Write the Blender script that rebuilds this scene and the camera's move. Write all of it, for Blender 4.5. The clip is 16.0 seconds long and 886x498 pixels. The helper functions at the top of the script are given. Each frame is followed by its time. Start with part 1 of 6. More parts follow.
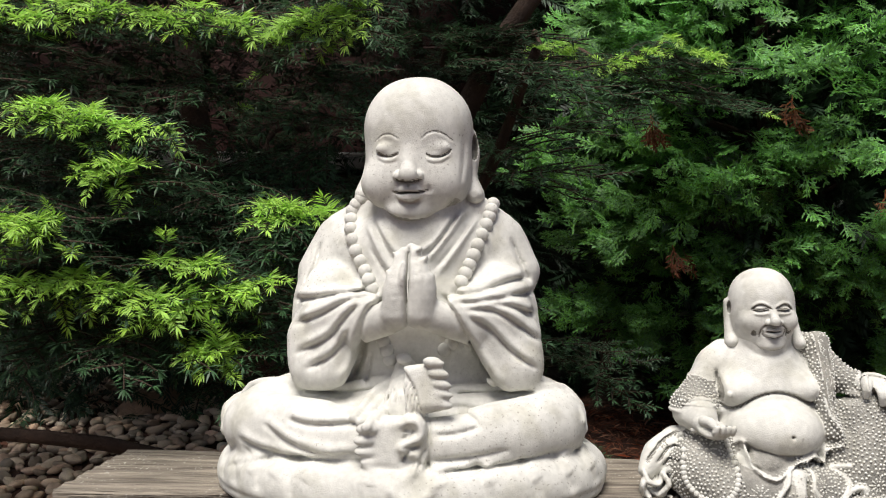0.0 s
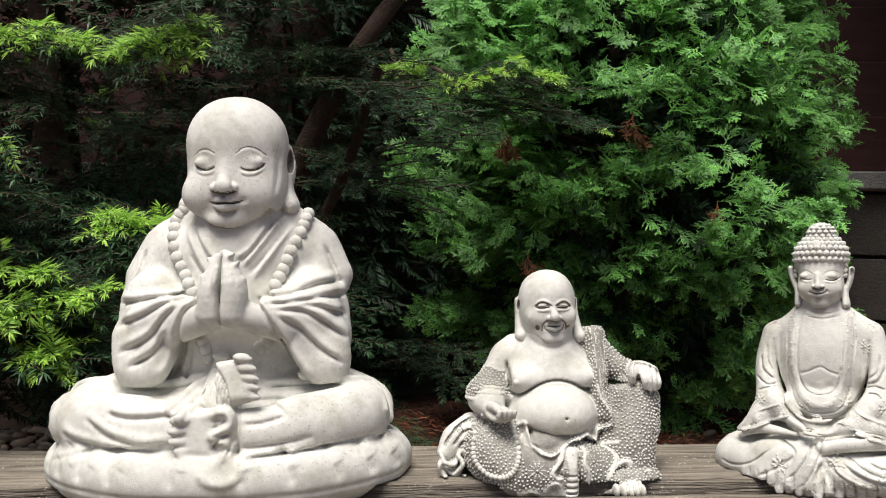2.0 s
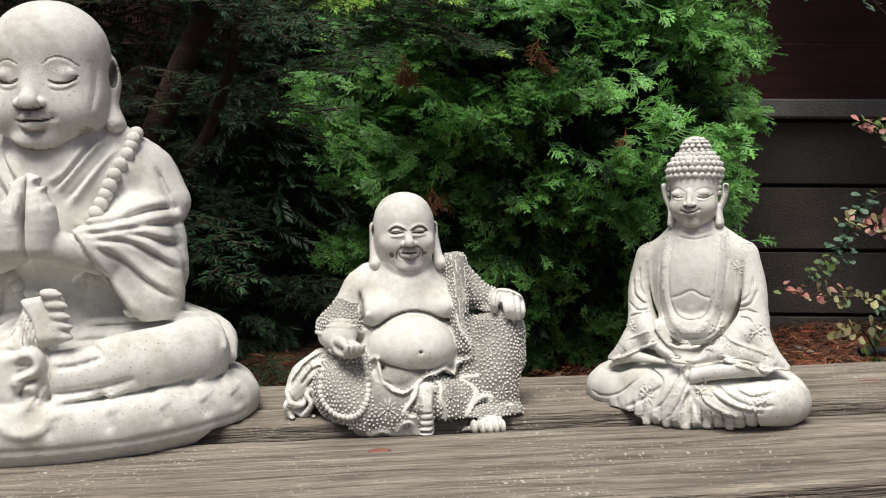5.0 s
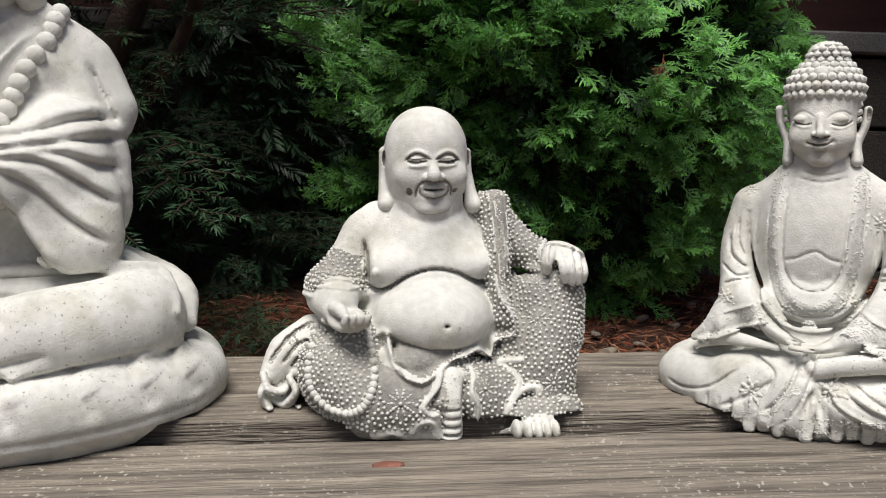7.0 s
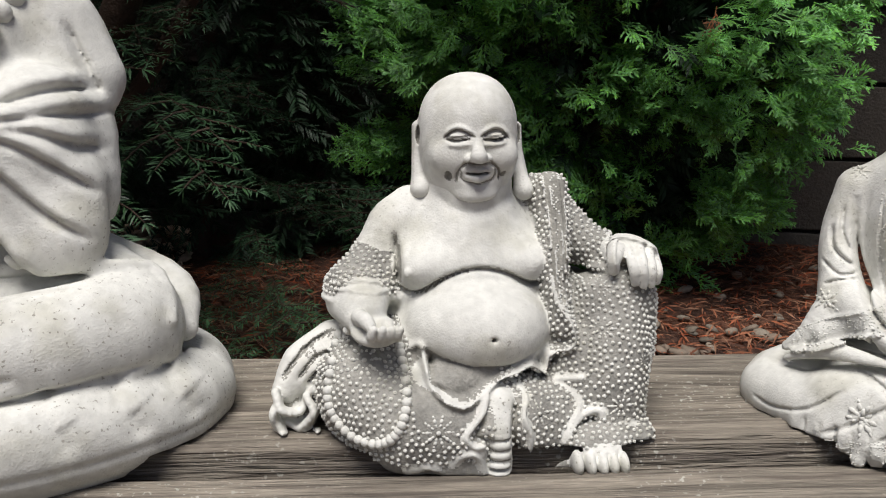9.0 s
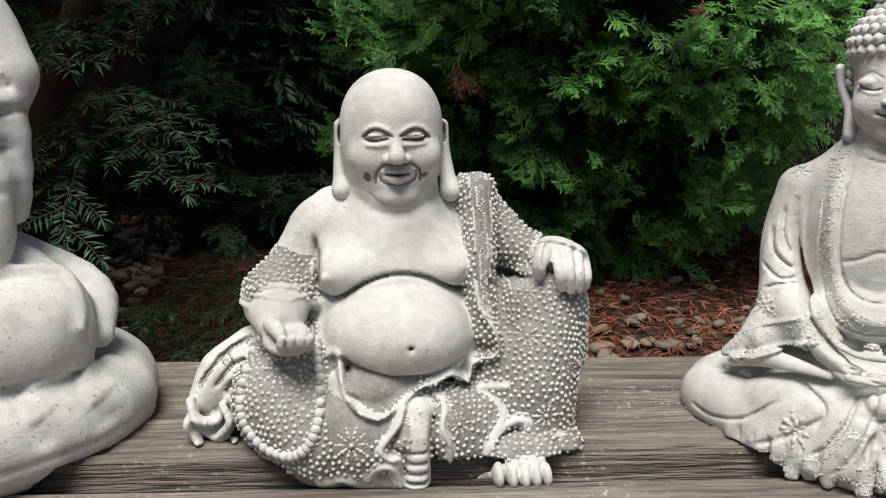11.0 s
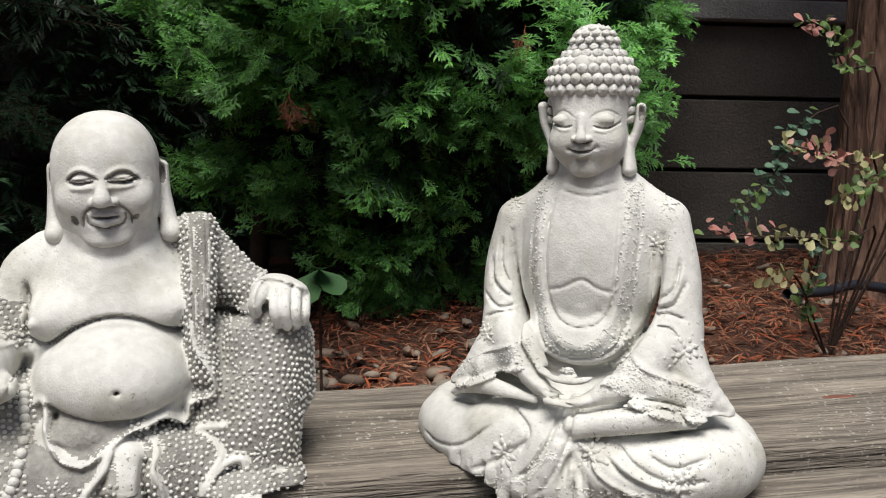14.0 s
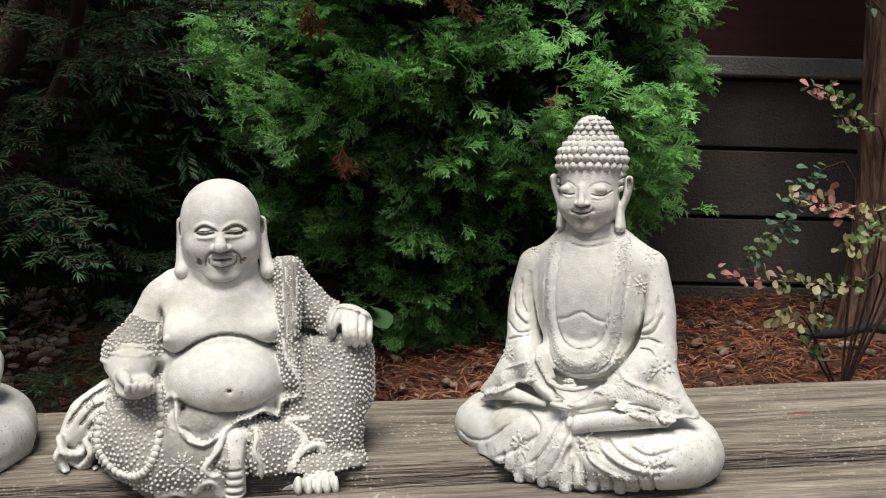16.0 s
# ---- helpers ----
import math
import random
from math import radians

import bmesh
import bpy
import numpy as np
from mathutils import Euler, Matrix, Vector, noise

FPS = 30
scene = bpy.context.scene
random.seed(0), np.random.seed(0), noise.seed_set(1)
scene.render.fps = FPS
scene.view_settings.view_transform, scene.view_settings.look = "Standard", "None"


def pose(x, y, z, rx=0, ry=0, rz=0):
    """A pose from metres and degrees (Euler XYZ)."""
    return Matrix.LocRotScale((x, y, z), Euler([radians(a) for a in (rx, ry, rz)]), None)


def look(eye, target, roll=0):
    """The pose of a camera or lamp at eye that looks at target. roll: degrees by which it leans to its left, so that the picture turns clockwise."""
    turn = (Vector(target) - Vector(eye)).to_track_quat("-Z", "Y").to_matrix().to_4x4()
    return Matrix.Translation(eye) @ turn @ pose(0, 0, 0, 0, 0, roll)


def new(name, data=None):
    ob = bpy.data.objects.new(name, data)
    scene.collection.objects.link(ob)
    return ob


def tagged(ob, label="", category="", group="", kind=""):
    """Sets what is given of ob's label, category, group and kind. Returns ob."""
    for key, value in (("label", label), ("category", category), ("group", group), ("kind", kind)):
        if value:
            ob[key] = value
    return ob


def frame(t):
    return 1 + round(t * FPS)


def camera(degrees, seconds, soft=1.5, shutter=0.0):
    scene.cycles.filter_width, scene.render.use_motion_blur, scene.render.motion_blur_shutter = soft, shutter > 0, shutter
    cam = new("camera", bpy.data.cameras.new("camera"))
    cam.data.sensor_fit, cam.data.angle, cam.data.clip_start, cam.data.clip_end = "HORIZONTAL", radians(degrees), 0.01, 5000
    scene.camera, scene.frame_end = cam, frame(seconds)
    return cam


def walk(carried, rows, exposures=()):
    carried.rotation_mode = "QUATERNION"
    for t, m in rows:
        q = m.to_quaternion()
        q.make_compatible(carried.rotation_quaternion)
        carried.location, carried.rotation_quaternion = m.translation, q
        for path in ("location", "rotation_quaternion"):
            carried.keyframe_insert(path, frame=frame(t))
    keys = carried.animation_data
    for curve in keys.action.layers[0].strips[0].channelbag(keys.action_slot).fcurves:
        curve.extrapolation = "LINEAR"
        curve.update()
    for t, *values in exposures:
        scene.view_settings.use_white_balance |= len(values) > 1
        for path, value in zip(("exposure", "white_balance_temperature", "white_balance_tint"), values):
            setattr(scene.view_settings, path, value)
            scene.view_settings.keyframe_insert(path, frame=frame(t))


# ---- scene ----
cam = camera(52.4, 16.0, soft=1.1)
METRES, EYE, TILT, LEAN, TURN = 1.0, 1.0, 0.0, 0.0, 0.0
ROWS = [
    (0.0, 0.0, 0.0, 0.0, 0.0, 0.0, -0.0),
    (0.5, 0.0123, -0.0371, -0.0054, -0.98, -0.14, 0.46),
    (1.0, 0.0331, -0.0656, -0.0042, -2.78, 0.14, 0.93),
    (1.5, 0.0645, -0.0861, -0.0073, -4.39, 0.42, 0.75),
    (2.0, 0.0953, -0.0942, -0.0069, -6.04, 0.7, 0.43),
    (2.5, 0.1248, -0.098, -0.0045, -7.66, 0.62, 0.4),
    (3.0, 0.1424, -0.0996, -0.013, -8.54, -0.0, 0.44),
    (3.5, 0.1508, -0.0978, -0.0152, -9.0, -0.4, 0.65),
    (4.0, 0.1599, -0.0953, -0.018, -9.63, -0.88, 0.95),
    (4.5, 0.1828, -0.0772, -0.0192, -9.89, -1.71, 1.2),
    (5.0, 0.1994, -0.0233, -0.027, -9.77, -3.16, 1.32),
    (7.5, 0.2096, 0.2573, -0.0406, -9.95, -7.84, -0.62),
    (8.0, 0.2084, 0.2857, -0.0387, -9.58, -8.53, -0.48),
    (10.5, 0.257, 0.3552, -0.0226, -6.89, -11.05, -0.16),
    (11.0, 0.2738, 0.3421, -0.0239, -7.63, -10.8, -0.01),
    (11.5, 0.2968, 0.3333, -0.0201, -9.13, -10.48, 0.4),
    (12.0, 0.3248, 0.3257, -0.0177, -11.15, -10.24, 1.0),
    (12.5, 0.3416, 0.3257, -0.0197, -12.87, -10.04, 1.09),
    (13.0, 0.3602, 0.3249, -0.02, -14.01, -9.95, 0.84),
    (13.5, 0.3653, 0.3235, -0.0191, -14.53, -9.66, 0.66),
    (14.0, 0.3726, 0.3147, -0.0158, -14.94, -9.24, 0.52),
    (14.5, 0.3706, 0.2935, -0.0103, -14.99, -8.79, 0.48),
    (15.0, 0.369, 0.2566, -0.0069, -14.69, -8.4, 0.38),
    (15.5, 0.3612, 0.2109, -0.002, -13.83, -7.76, 0.28),
    (16.0, 0.3366, 0.1551, 0.0082, -12.32, -6.64, 0.17),
]
walk(cam, [(t, pose(0, 0, EYE, TILT, LEAN, TURN) @ pose(METRES * x, METRES * y, METRES * z, 90 + pitch, roll, yaw)) for t, x, y, z, yaw, pitch, roll in ROWS],
     exposures=[(0.0, 0.16, 6500, 15), (4.5, 0.12, 6500, 15), (7.5, -0.04, 6350, 15), (11.0, -0.08, 6250, 15), (14.5, 0.0, 6350, 14), (16.0, 0.02, 6450, 14)])

# ---- world and light: bright overcast garden, a soft high sun ----
world = bpy.data.worlds.new("sky")
scene.world = world
world.use_nodes = True
wn = world.node_tree
sky = wn.nodes.new("ShaderNodeTexSky")
sky.sky_type = "NISHITA"
sky.sun_disc = False
sky.dust_density = 4.0
sky.air_density = 0.7
sky.sun_elevation = radians(65)
sky.sun_rotation = radians(205)
wn.links.new(sky.outputs[0], wn.nodes["Background"].inputs[0])
wn.nodes["Background"].inputs[1].default_value = 0.072
sun = new("sun", bpy.data.lights.new("sun", "SUN"))
sun.data.energy = 4.3
sun.data.angle = radians(30)
sun.data.color = (1.0, 0.975, 0.89)
sun.matrix_world = look((-0.65, -1.35, 6.0), (0.2, 0.9, 0.8))

# ---- materials ----
def mat(name, base, rough=0.8, spread=0.25, scale=8.0, fine=60.0, bump=0.3, second=None, second_at=0.6, spec=0.3, coords="Object",
        stretch=(1, 1, 1), per_piece=0.0, translucent=0.0, bump_fine=None, bump_dist=0.01, speck=None, speck_scale=260, speck_from=0.62):
    """A node material: base colour varied by a broad and a fine noise, an optional second colour in patches, and relief."""
    m = bpy.data.materials.new(name)
    m.use_nodes = True
    n, l = m.node_tree.nodes, m.node_tree.links
    b = n["Principled BSDF"]
    b.inputs["Roughness"].default_value = rough
    b.inputs["Specular IOR Level"].default_value = spec
    tc = n.new("ShaderNodeTexCoord")
    mp = n.new("ShaderNodeMapping")
    mp.inputs["Scale"].default_value = stretch
    l.new(tc.outputs[coords], mp.inputs[0])

    def tex(s, detail=4.0):
        t = n.new("ShaderNodeTexNoise")
        t.inputs["Scale"].default_value = s
        t.inputs["Detail"].default_value = detail
        l.new(mp.outputs[0], t.inputs["Vector"])
        return t

    def mixer(kind, fac, a, c):
        x = n.new("ShaderNodeMix")
        x.data_type = "RGBA"
        x.blend_type = kind
        for sock, v in ((x.inputs[0], fac), (x.inputs[6], a), (x.inputs[7], c)):
            if hasattr(v, "is_linked"):
                l.new(v, sock)
            elif isinstance(v, tuple):
                sock.default_value = (*v, 1)
            else:
                sock.default_value = v
        return x.outputs[2]

    def ramp(src, lo, hi, a=0.0, c=1.0):
        r = n.new("ShaderNodeMapRange")
        r.inputs[1].default_value, r.inputs[2].default_value = lo, hi
        r.inputs[3].default_value, r.inputs[4].default_value = a, c
        l.new(src, r.inputs[0])
        return r.outputs[0]

    broad, small = tex(scale), tex(fine, 6.0)
    col = base
    if second:
        col = mixer("MIX", ramp(tex(scale * 1.7).outputs[0], second_at - 0.08, second_at + 0.08), base, second)
    v = n.new("ShaderNodeHueSaturation")
    l.new(ramp(broad.outputs[0], 0.3, 0.7, 1 - spread, 1 + spread), v.inputs["Value"])
    if isinstance(col, tuple):
        v.inputs["Color"].default_value = (*col, 1)
    else:
        l.new(col, v.inputs["Color"])
    v2 = n.new("ShaderNodeHueSaturation")
    l.new(ramp(small.outputs[0], 0.3, 0.7, 1 - spread * 0.7, 1 + spread * 0.7), v2.inputs["Value"])
    l.new(v.outputs[0], v2.inputs["Color"])
    out = v2.outputs[0]
    if speck:
        # lichen or pits: specks, gathered in drifts
        raw = n.new("ShaderNodeTexNoise")
        raw.inputs["Scale"].default_value = speck_scale
        raw.inputs["Detail"].default_value = 2
        l.new(tc.outputs[coords], raw.inputs["Vector"])
        drift = n.new("ShaderNodeTexNoise")
        drift.inputs["Scale"].default_value = 7
        l.new(tc.outputs[coords], drift.inputs["Vector"])
        both = n.new("ShaderNodeMath")
        both.operation = "MULTIPLY"
        l.new(ramp(raw.outputs[0], speck_from, speck_from + 0.06), both.inputs[0])
        l.new(ramp(drift.outputs[0], 0.45, 0.65), both.inputs[1])
        out = mixer("MIX", both.outputs[0], out, speck)
    if per_piece:
        v3 = n.new("ShaderNodeHueSaturation")
        oi = n.new("ShaderNodeObjectInfo")
        ge = n.new("ShaderNodeNewGeometry")
        ad = n.new("ShaderNodeMath")
        ad.operation = "ADD"
        l.new(oi.outputs["Random"], ad.inputs[0])
        l.new(ge.outputs["Random Per Island"], ad.inputs[1])
        fr = n.new("ShaderNodeMath")
        fr.operation = "FRACT"
        l.new(ad.outputs[0], fr.inputs[0])
        l.new(ramp(fr.outputs[0], 0, 1, 1 - per_piece, 1 + per_piece), v3.inputs["Value"])
        fr2 = n.new("ShaderNodeMath")
        fr2.operation = "FRACT"
        mu = n.new("ShaderNodeMath")
        mu.operation = "MULTIPLY"
        mu.inputs[1].default_value = 7.31
        l.new(ad.outputs[0], mu.inputs[0])
        l.new(mu.outputs[0], fr2.inputs[0])
        l.new(ramp(fr2.outputs[0], 0, 1, 0.5 - 0.035 * per_piece, 0.5 + 0.035 * per_piece), v3.inputs["Hue"])
        l.new(ramp(fr2.outputs[0], 0, 1, 1 + 0.3 * per_piece, 1 - 0.5 * per_piece), v3.inputs["Saturation"])
        l.new(out, v3.inputs["Color"])
        out = v3.outputs[0]
    l.new(out, b.inputs["Base Color"])
    l.new(ramp(small.outputs[0], 0.3, 0.7, rough - 0.08, min(1.0, rough + 0.08)), b.inputs["Roughness"])
    if bump:
        bt = tex(bump_fine or fine * 2, 8.0)
        bp = n.new("ShaderNodeBump")
        bp.inputs["Strength"].default_value = bump
        bp.inputs["Distance"].default_value = bump_dist
        l.new(bt.outputs[0], bp.inputs["Height"])
        l.new(bp.outputs[0], b.inputs["Normal"])
    if translucent:
        tr = n.new("ShaderNodeBsdfTranslucent")
        l.new(out, tr.inputs[0])
        ms = n.new("ShaderNodeMixShader")
        ms.inputs[0].default_value = translucent
        l.new(b.outputs[0], ms.inputs[1])
        l.new(tr.outputs[0], ms.inputs[2])
        l.new(ms.outputs[0], n["Material Output"].inputs[0])
    return m


STONE = mat("cast_stone", (0.6, 0.6, 0.555), 0.85, 0.12, 16, 170, 0.22, second=(0.48, 0.475, 0.415), second_at=0.6, bump_fine=700, bump_dist=0.003, speck=(0.27, 0.26, 0.22), speck_scale=420, speck_from=0.64)
# wash and stain, which also paint shade into creases, gaps and hollows
STONE_WASH_SHADE = mat("washed_and_shaded_cast_stone", (0.26, 0.255, 0.225), 0.9, 0.3, 40, 300, 0.4, bump_fine=600, bump_dist=0.003)
STONE_STAIN_SHADE = mat("stained_and_shaded_cast_stone", (0.16, 0.155, 0.135), 0.9, 0.4, 60, 300, 0.4, bump_fine=600, bump_dist=0.003)
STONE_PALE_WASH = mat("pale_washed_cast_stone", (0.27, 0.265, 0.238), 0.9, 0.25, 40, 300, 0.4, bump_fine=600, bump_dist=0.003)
CLAYS = [STONE, STONE_PALE_WASH, STONE_STAIN_SHADE, STONE_WASH_SHADE]
WOOD = mat("weathered_plank", (0.25, 0.222, 0.178), 0.88, 0.34, 5, 42, 0.9, second=(0.14, 0.12, 0.098), second_at=0.56, stretch=(1.0, 17, 17), bump_fine=26, bump_dist=0.006, per_piece=0.05, speck=(0.5, 0.49, 0.42))
KNOT = mat("wood_knot", (0.2, 0.085, 0.06), 0.7, 0.3, 30, 200, 0.3)
SOIL = mat("dark_mulch_soil", (0.06, 0.03, 0.02), 0.95, 0.4, 6, 60, 0.8, second=(0.11, 0.05, 0.03), second_at=0.52, bump_fine=90, bump_dist=0.02)
NEEDLES = mat("fallen_needles", (0.23, 0.085, 0.04), 0.9, 0.3, 6, 60, 0.0, per_piece=0.4)
PEBBLE = mat("river_pebble", (0.5, 0.39, 0.27), 0.75, 0.18, 14, 120, 0.2, per_piece=0.45, bump_dist=0.003)
PEBBLE_DARK = mat("dark_pebble", (0.2, 0.16, 0.12), 0.7, 0.2, 14, 120, 0.2, per_piece=0.45, bump_dist=0.003)
YEW = mat("yew_needles", (0.038, 0.09, 0.038), 0.45, 0.25, 3, 30, 0.0, per_piece=0.35, translucent=0.2)
# YEW with shade put into its colour, for the cypress core and hedge
YEW_SHADED = mat("shade_darkened_needles", (0.022, 0.052, 0.024), 0.5, 0.25, 3, 30, 0.0, per_piece=0.35, translucent=0.15)
YEW_NEW = mat("new_yew_needles", (0.36, 0.62, 0.1), 0.5, 0.15, 4, 30, 0.0, per_piece=0.2, translucent=0.35)
CYP = mat("cypress_scales", (0.15, 0.4, 0.085), 0.5, 0.35, 4, 30, 0.0, per_piece=0.45, translucent=0.35)
DRY = mat("dry_twig", (0.055, 0.036, 0.026), 0.9, 0.3, 20, 120, 0.5)
BROWN = mat("dead_brown_spray", (0.24, 0.1, 0.045), 0.8, 0.3, 20, 80, 0.0, per_piece=0.3)
BARK = mat("reddish_bark", (0.19, 0.115, 0.08), 0.95, 0.35, 10, 50, 1.0, second=(0.1, 0.06, 0.045), second_at=0.52, stretch=(2.2, 2.2, 0.5), bump_fine=16, bump_dist=0.03)
BLOCK = mat("concrete_block", (0.082, 0.074, 0.062), 0.95, 0.2, 5, 90, 0.8, per_piece=0.12, bump_fine=120, bump_dist=0.008)
MORTAR = mat("dark_mortar", (0.03, 0.028, 0.026), 0.95, 0.2, 10, 90, 0.5)
CAPSTONE = mat("pale_sill_concrete", (0.22, 0.22, 0.205), 0.9, 0.2, 6, 90, 0.5, per_piece=0.1)
SIDING = mat("dark_red_siding", (0.06, 0.024, 0.02), 0.7, 0.2, 4, 40, 0.3, per_piece=0.1, stretch=(1, 8, 8))
LEAF = mat("barberry_leaf", (0.12, 0.2, 0.06), 0.5, 0.2, 20, 60, 0.0, per_piece=0.35, translucent=0.25)
LEAF_BLUE = mat("blue_green_leaf", (0.1, 0.19, 0.12), 0.5, 0.2, 20, 60, 0.0, per_piece=0.25, translucent=0.25)
LEAF_PINK = mat("pink_leaf", (0.42, 0.2, 0.16), 0.5, 0.2, 20, 60, 0.0, per_piece=0.25, translucent=0.25)
LEAF_PALE = mat("pale_yellow_leaf", (0.32, 0.31, 0.15), 0.5, 0.2, 20, 60, 0.0, per_piece=0.25, translucent=0.25)
PLASTIC = mat("black_edging", (0.02, 0.022, 0.028), 0.5, 0.2, 20, 60, 0.1)


# ---- building tools ----
def mesh_from(name, verts, faces_flat, sizes, mats, mat_ids=None, smooth=True):
    """A mesh from numpy arrays: vertices, flat vertex indices and the number of corners of each face."""
    me = bpy.data.meshes.new(name)
    verts = np.asarray(verts, dtype=np.float32)
    faces_flat = np.asarray(faces_flat, dtype=np.int32).ravel()
    sizes = np.asarray(sizes, dtype=np.int32)
    me.vertices.add(len(verts))
    me.vertices.foreach_set("co", verts.ravel())
    me.loops.add(len(faces_flat))
    me.loops.foreach_set("vertex_index", faces_flat)
    me.polygons.add(len(sizes))
    me.polygons.foreach_set("loop_start", np.concatenate(([0], np.cumsum(sizes)[:-1])).astype(np.int32))
    me.polygons.foreach_set("loop_total", sizes)
    for m in mats:
        me.materials.append(m)
    if mat_ids is not None:
        me.polygons.foreach_set("material_index", np.asarray(mat_ids, dtype=np.int32))
    me.polygons.foreach_set("use_smooth", np.full(len(sizes), smooth))
    me.update(calc_edges=True)
    me.validate()
    return me


def part(name, bm, material, parent, label="", kind="", smooth=False):
    """Links a bmesh (or a mesh) as one mesh object under a thing."""
    if isinstance(bm, bmesh.types.BMesh):
        me = bpy.data.meshes.new(name)
        for f in bm.faces:
            f.smooth = smooth
        bm.to_mesh(me)
        bm.free()
        me.materials.append(material)
    else:
        me = bm
    ob = new(name, me)
    if parent is not None:
        ob.parent = parent
    return tagged(ob, label, kind=kind)


def box_bm(size, centre=(0, 0, 0), bevel=0.0, segments=2, cuts=0, jitter=0.0, turn=None):
    bm = bmesh.new()
    bmesh.ops.create_cube(bm, size=1)
    bmesh.ops.scale(bm, vec=size, verts=bm.verts)
    if bevel:
        bmesh.ops.bevel(bm, geom=bm.edges[:], offset=bevel, segments=segments, affect="EDGES", profile=0.6)
    if turn is not None:
        bmesh.ops.transform(bm, matrix=turn, verts=bm.verts)
    bmesh.ops.translate(bm, vec=centre, verts=bm.verts)
    return bm


def scatter(template, mats4):
    """Many copies of a template (verts, tris) under 4 x 4 matrices, as flat arrays."""
    tv, tf = template
    mats4 = np.asarray(mats4)
    v = np.einsum("nij,kj->nki", mats4[:, :3, :3], tv) + mats4[:, None, :3, 3]
    f = tf[None] + (np.arange(len(mats4)) * len(tv))[:, None, None]
    return v.reshape(-1, 3), f.reshape(-1, tf.shape[1])


def basis(forward, up, origin, scale=1.0):
    """A matrix whose x axis runs along forward and whose z axis lies near up."""
    f = np.asarray(forward, float)
    f = f / np.linalg.norm(f)
    s = np.cross(up, f)
    s = s / (np.linalg.norm(s) + 1e-9)
    u = np.cross(f, s)
    m = np.eye(4)
    m[:3, 0], m[:3, 1], m[:3, 2], m[:3, 3] = f * scale, s * scale, u * scale, origin
    return m


def curve_points(pts, n):
    """A smooth curve of n points through pts (Catmull-Rom)."""
    p = np.asarray(pts, float)
    if len(p) == 2:
        return p[0] + (p[1] - p[0]) * np.linspace(0, 1, n)[:, None]
    q = np.vstack((2 * p[0] - p[1], p, 2 * p[-1] - p[-2]))
    out = []
    for u in np.linspace(0, len(p) - 1 - 1e-6, n):
        i = int(u)
        t = u - i
        a, b, c, d = q[i:i + 4]
        out.append(0.5 * ((2 * b) + (c - a) * t + (2 * a - 5 * b + 4 * c - d) * t * t + (3 * b - a - 3 * c + d) * t ** 3))
    return np.array(out)


def limb_arrays(pts, r0, r1, sides=7, n=None):
    """A tapered round limb along a smooth curve."""
    c = curve_points(pts, n or max(4, 3 * len(pts)))
    rad = np.linspace(r0, r1, len(c))
    d = np.gradient(c, axis=0)
    vs, fs = [], []
    for i, (p, w) in enumerate(zip(c, d)):
        m = basis(w, (0.3, 0.2, 1) if abs(w[2]) < 0.9 * np.linalg.norm(w) else (1, 0, 0), p)
        a = np.arange(sides) * 2 * np.pi / sides
        vs.append(p + rad[i] * (np.cos(a)[:, None] * m[:3, 1] + np.sin(a)[:, None] * m[:3, 2]))
    for i in range(len(c) - 1):
        for j in range(sides):
            k = (j + 1) % sides
            fs.append((i * sides + j, i * sides + k, (i + 1) * sides + k, (i + 1) * sides + j))
    return np.vstack(vs), np.array(fs)


def join_arrays(chunks):
    vs, fs, base = [], [], 0
    for v, f in chunks:
        vs.append(v)
        fs.append(np.asarray(f) + base)
        base += len(v)
    return np.vstack(vs), np.vstack(fs)


def array_mesh(name, chunks, material, smooth=True):
    v, f = join_arrays(chunks)
    return mesh_from(name, v, f, np.full(len(f), f.shape[1]), [material], smooth=smooth)


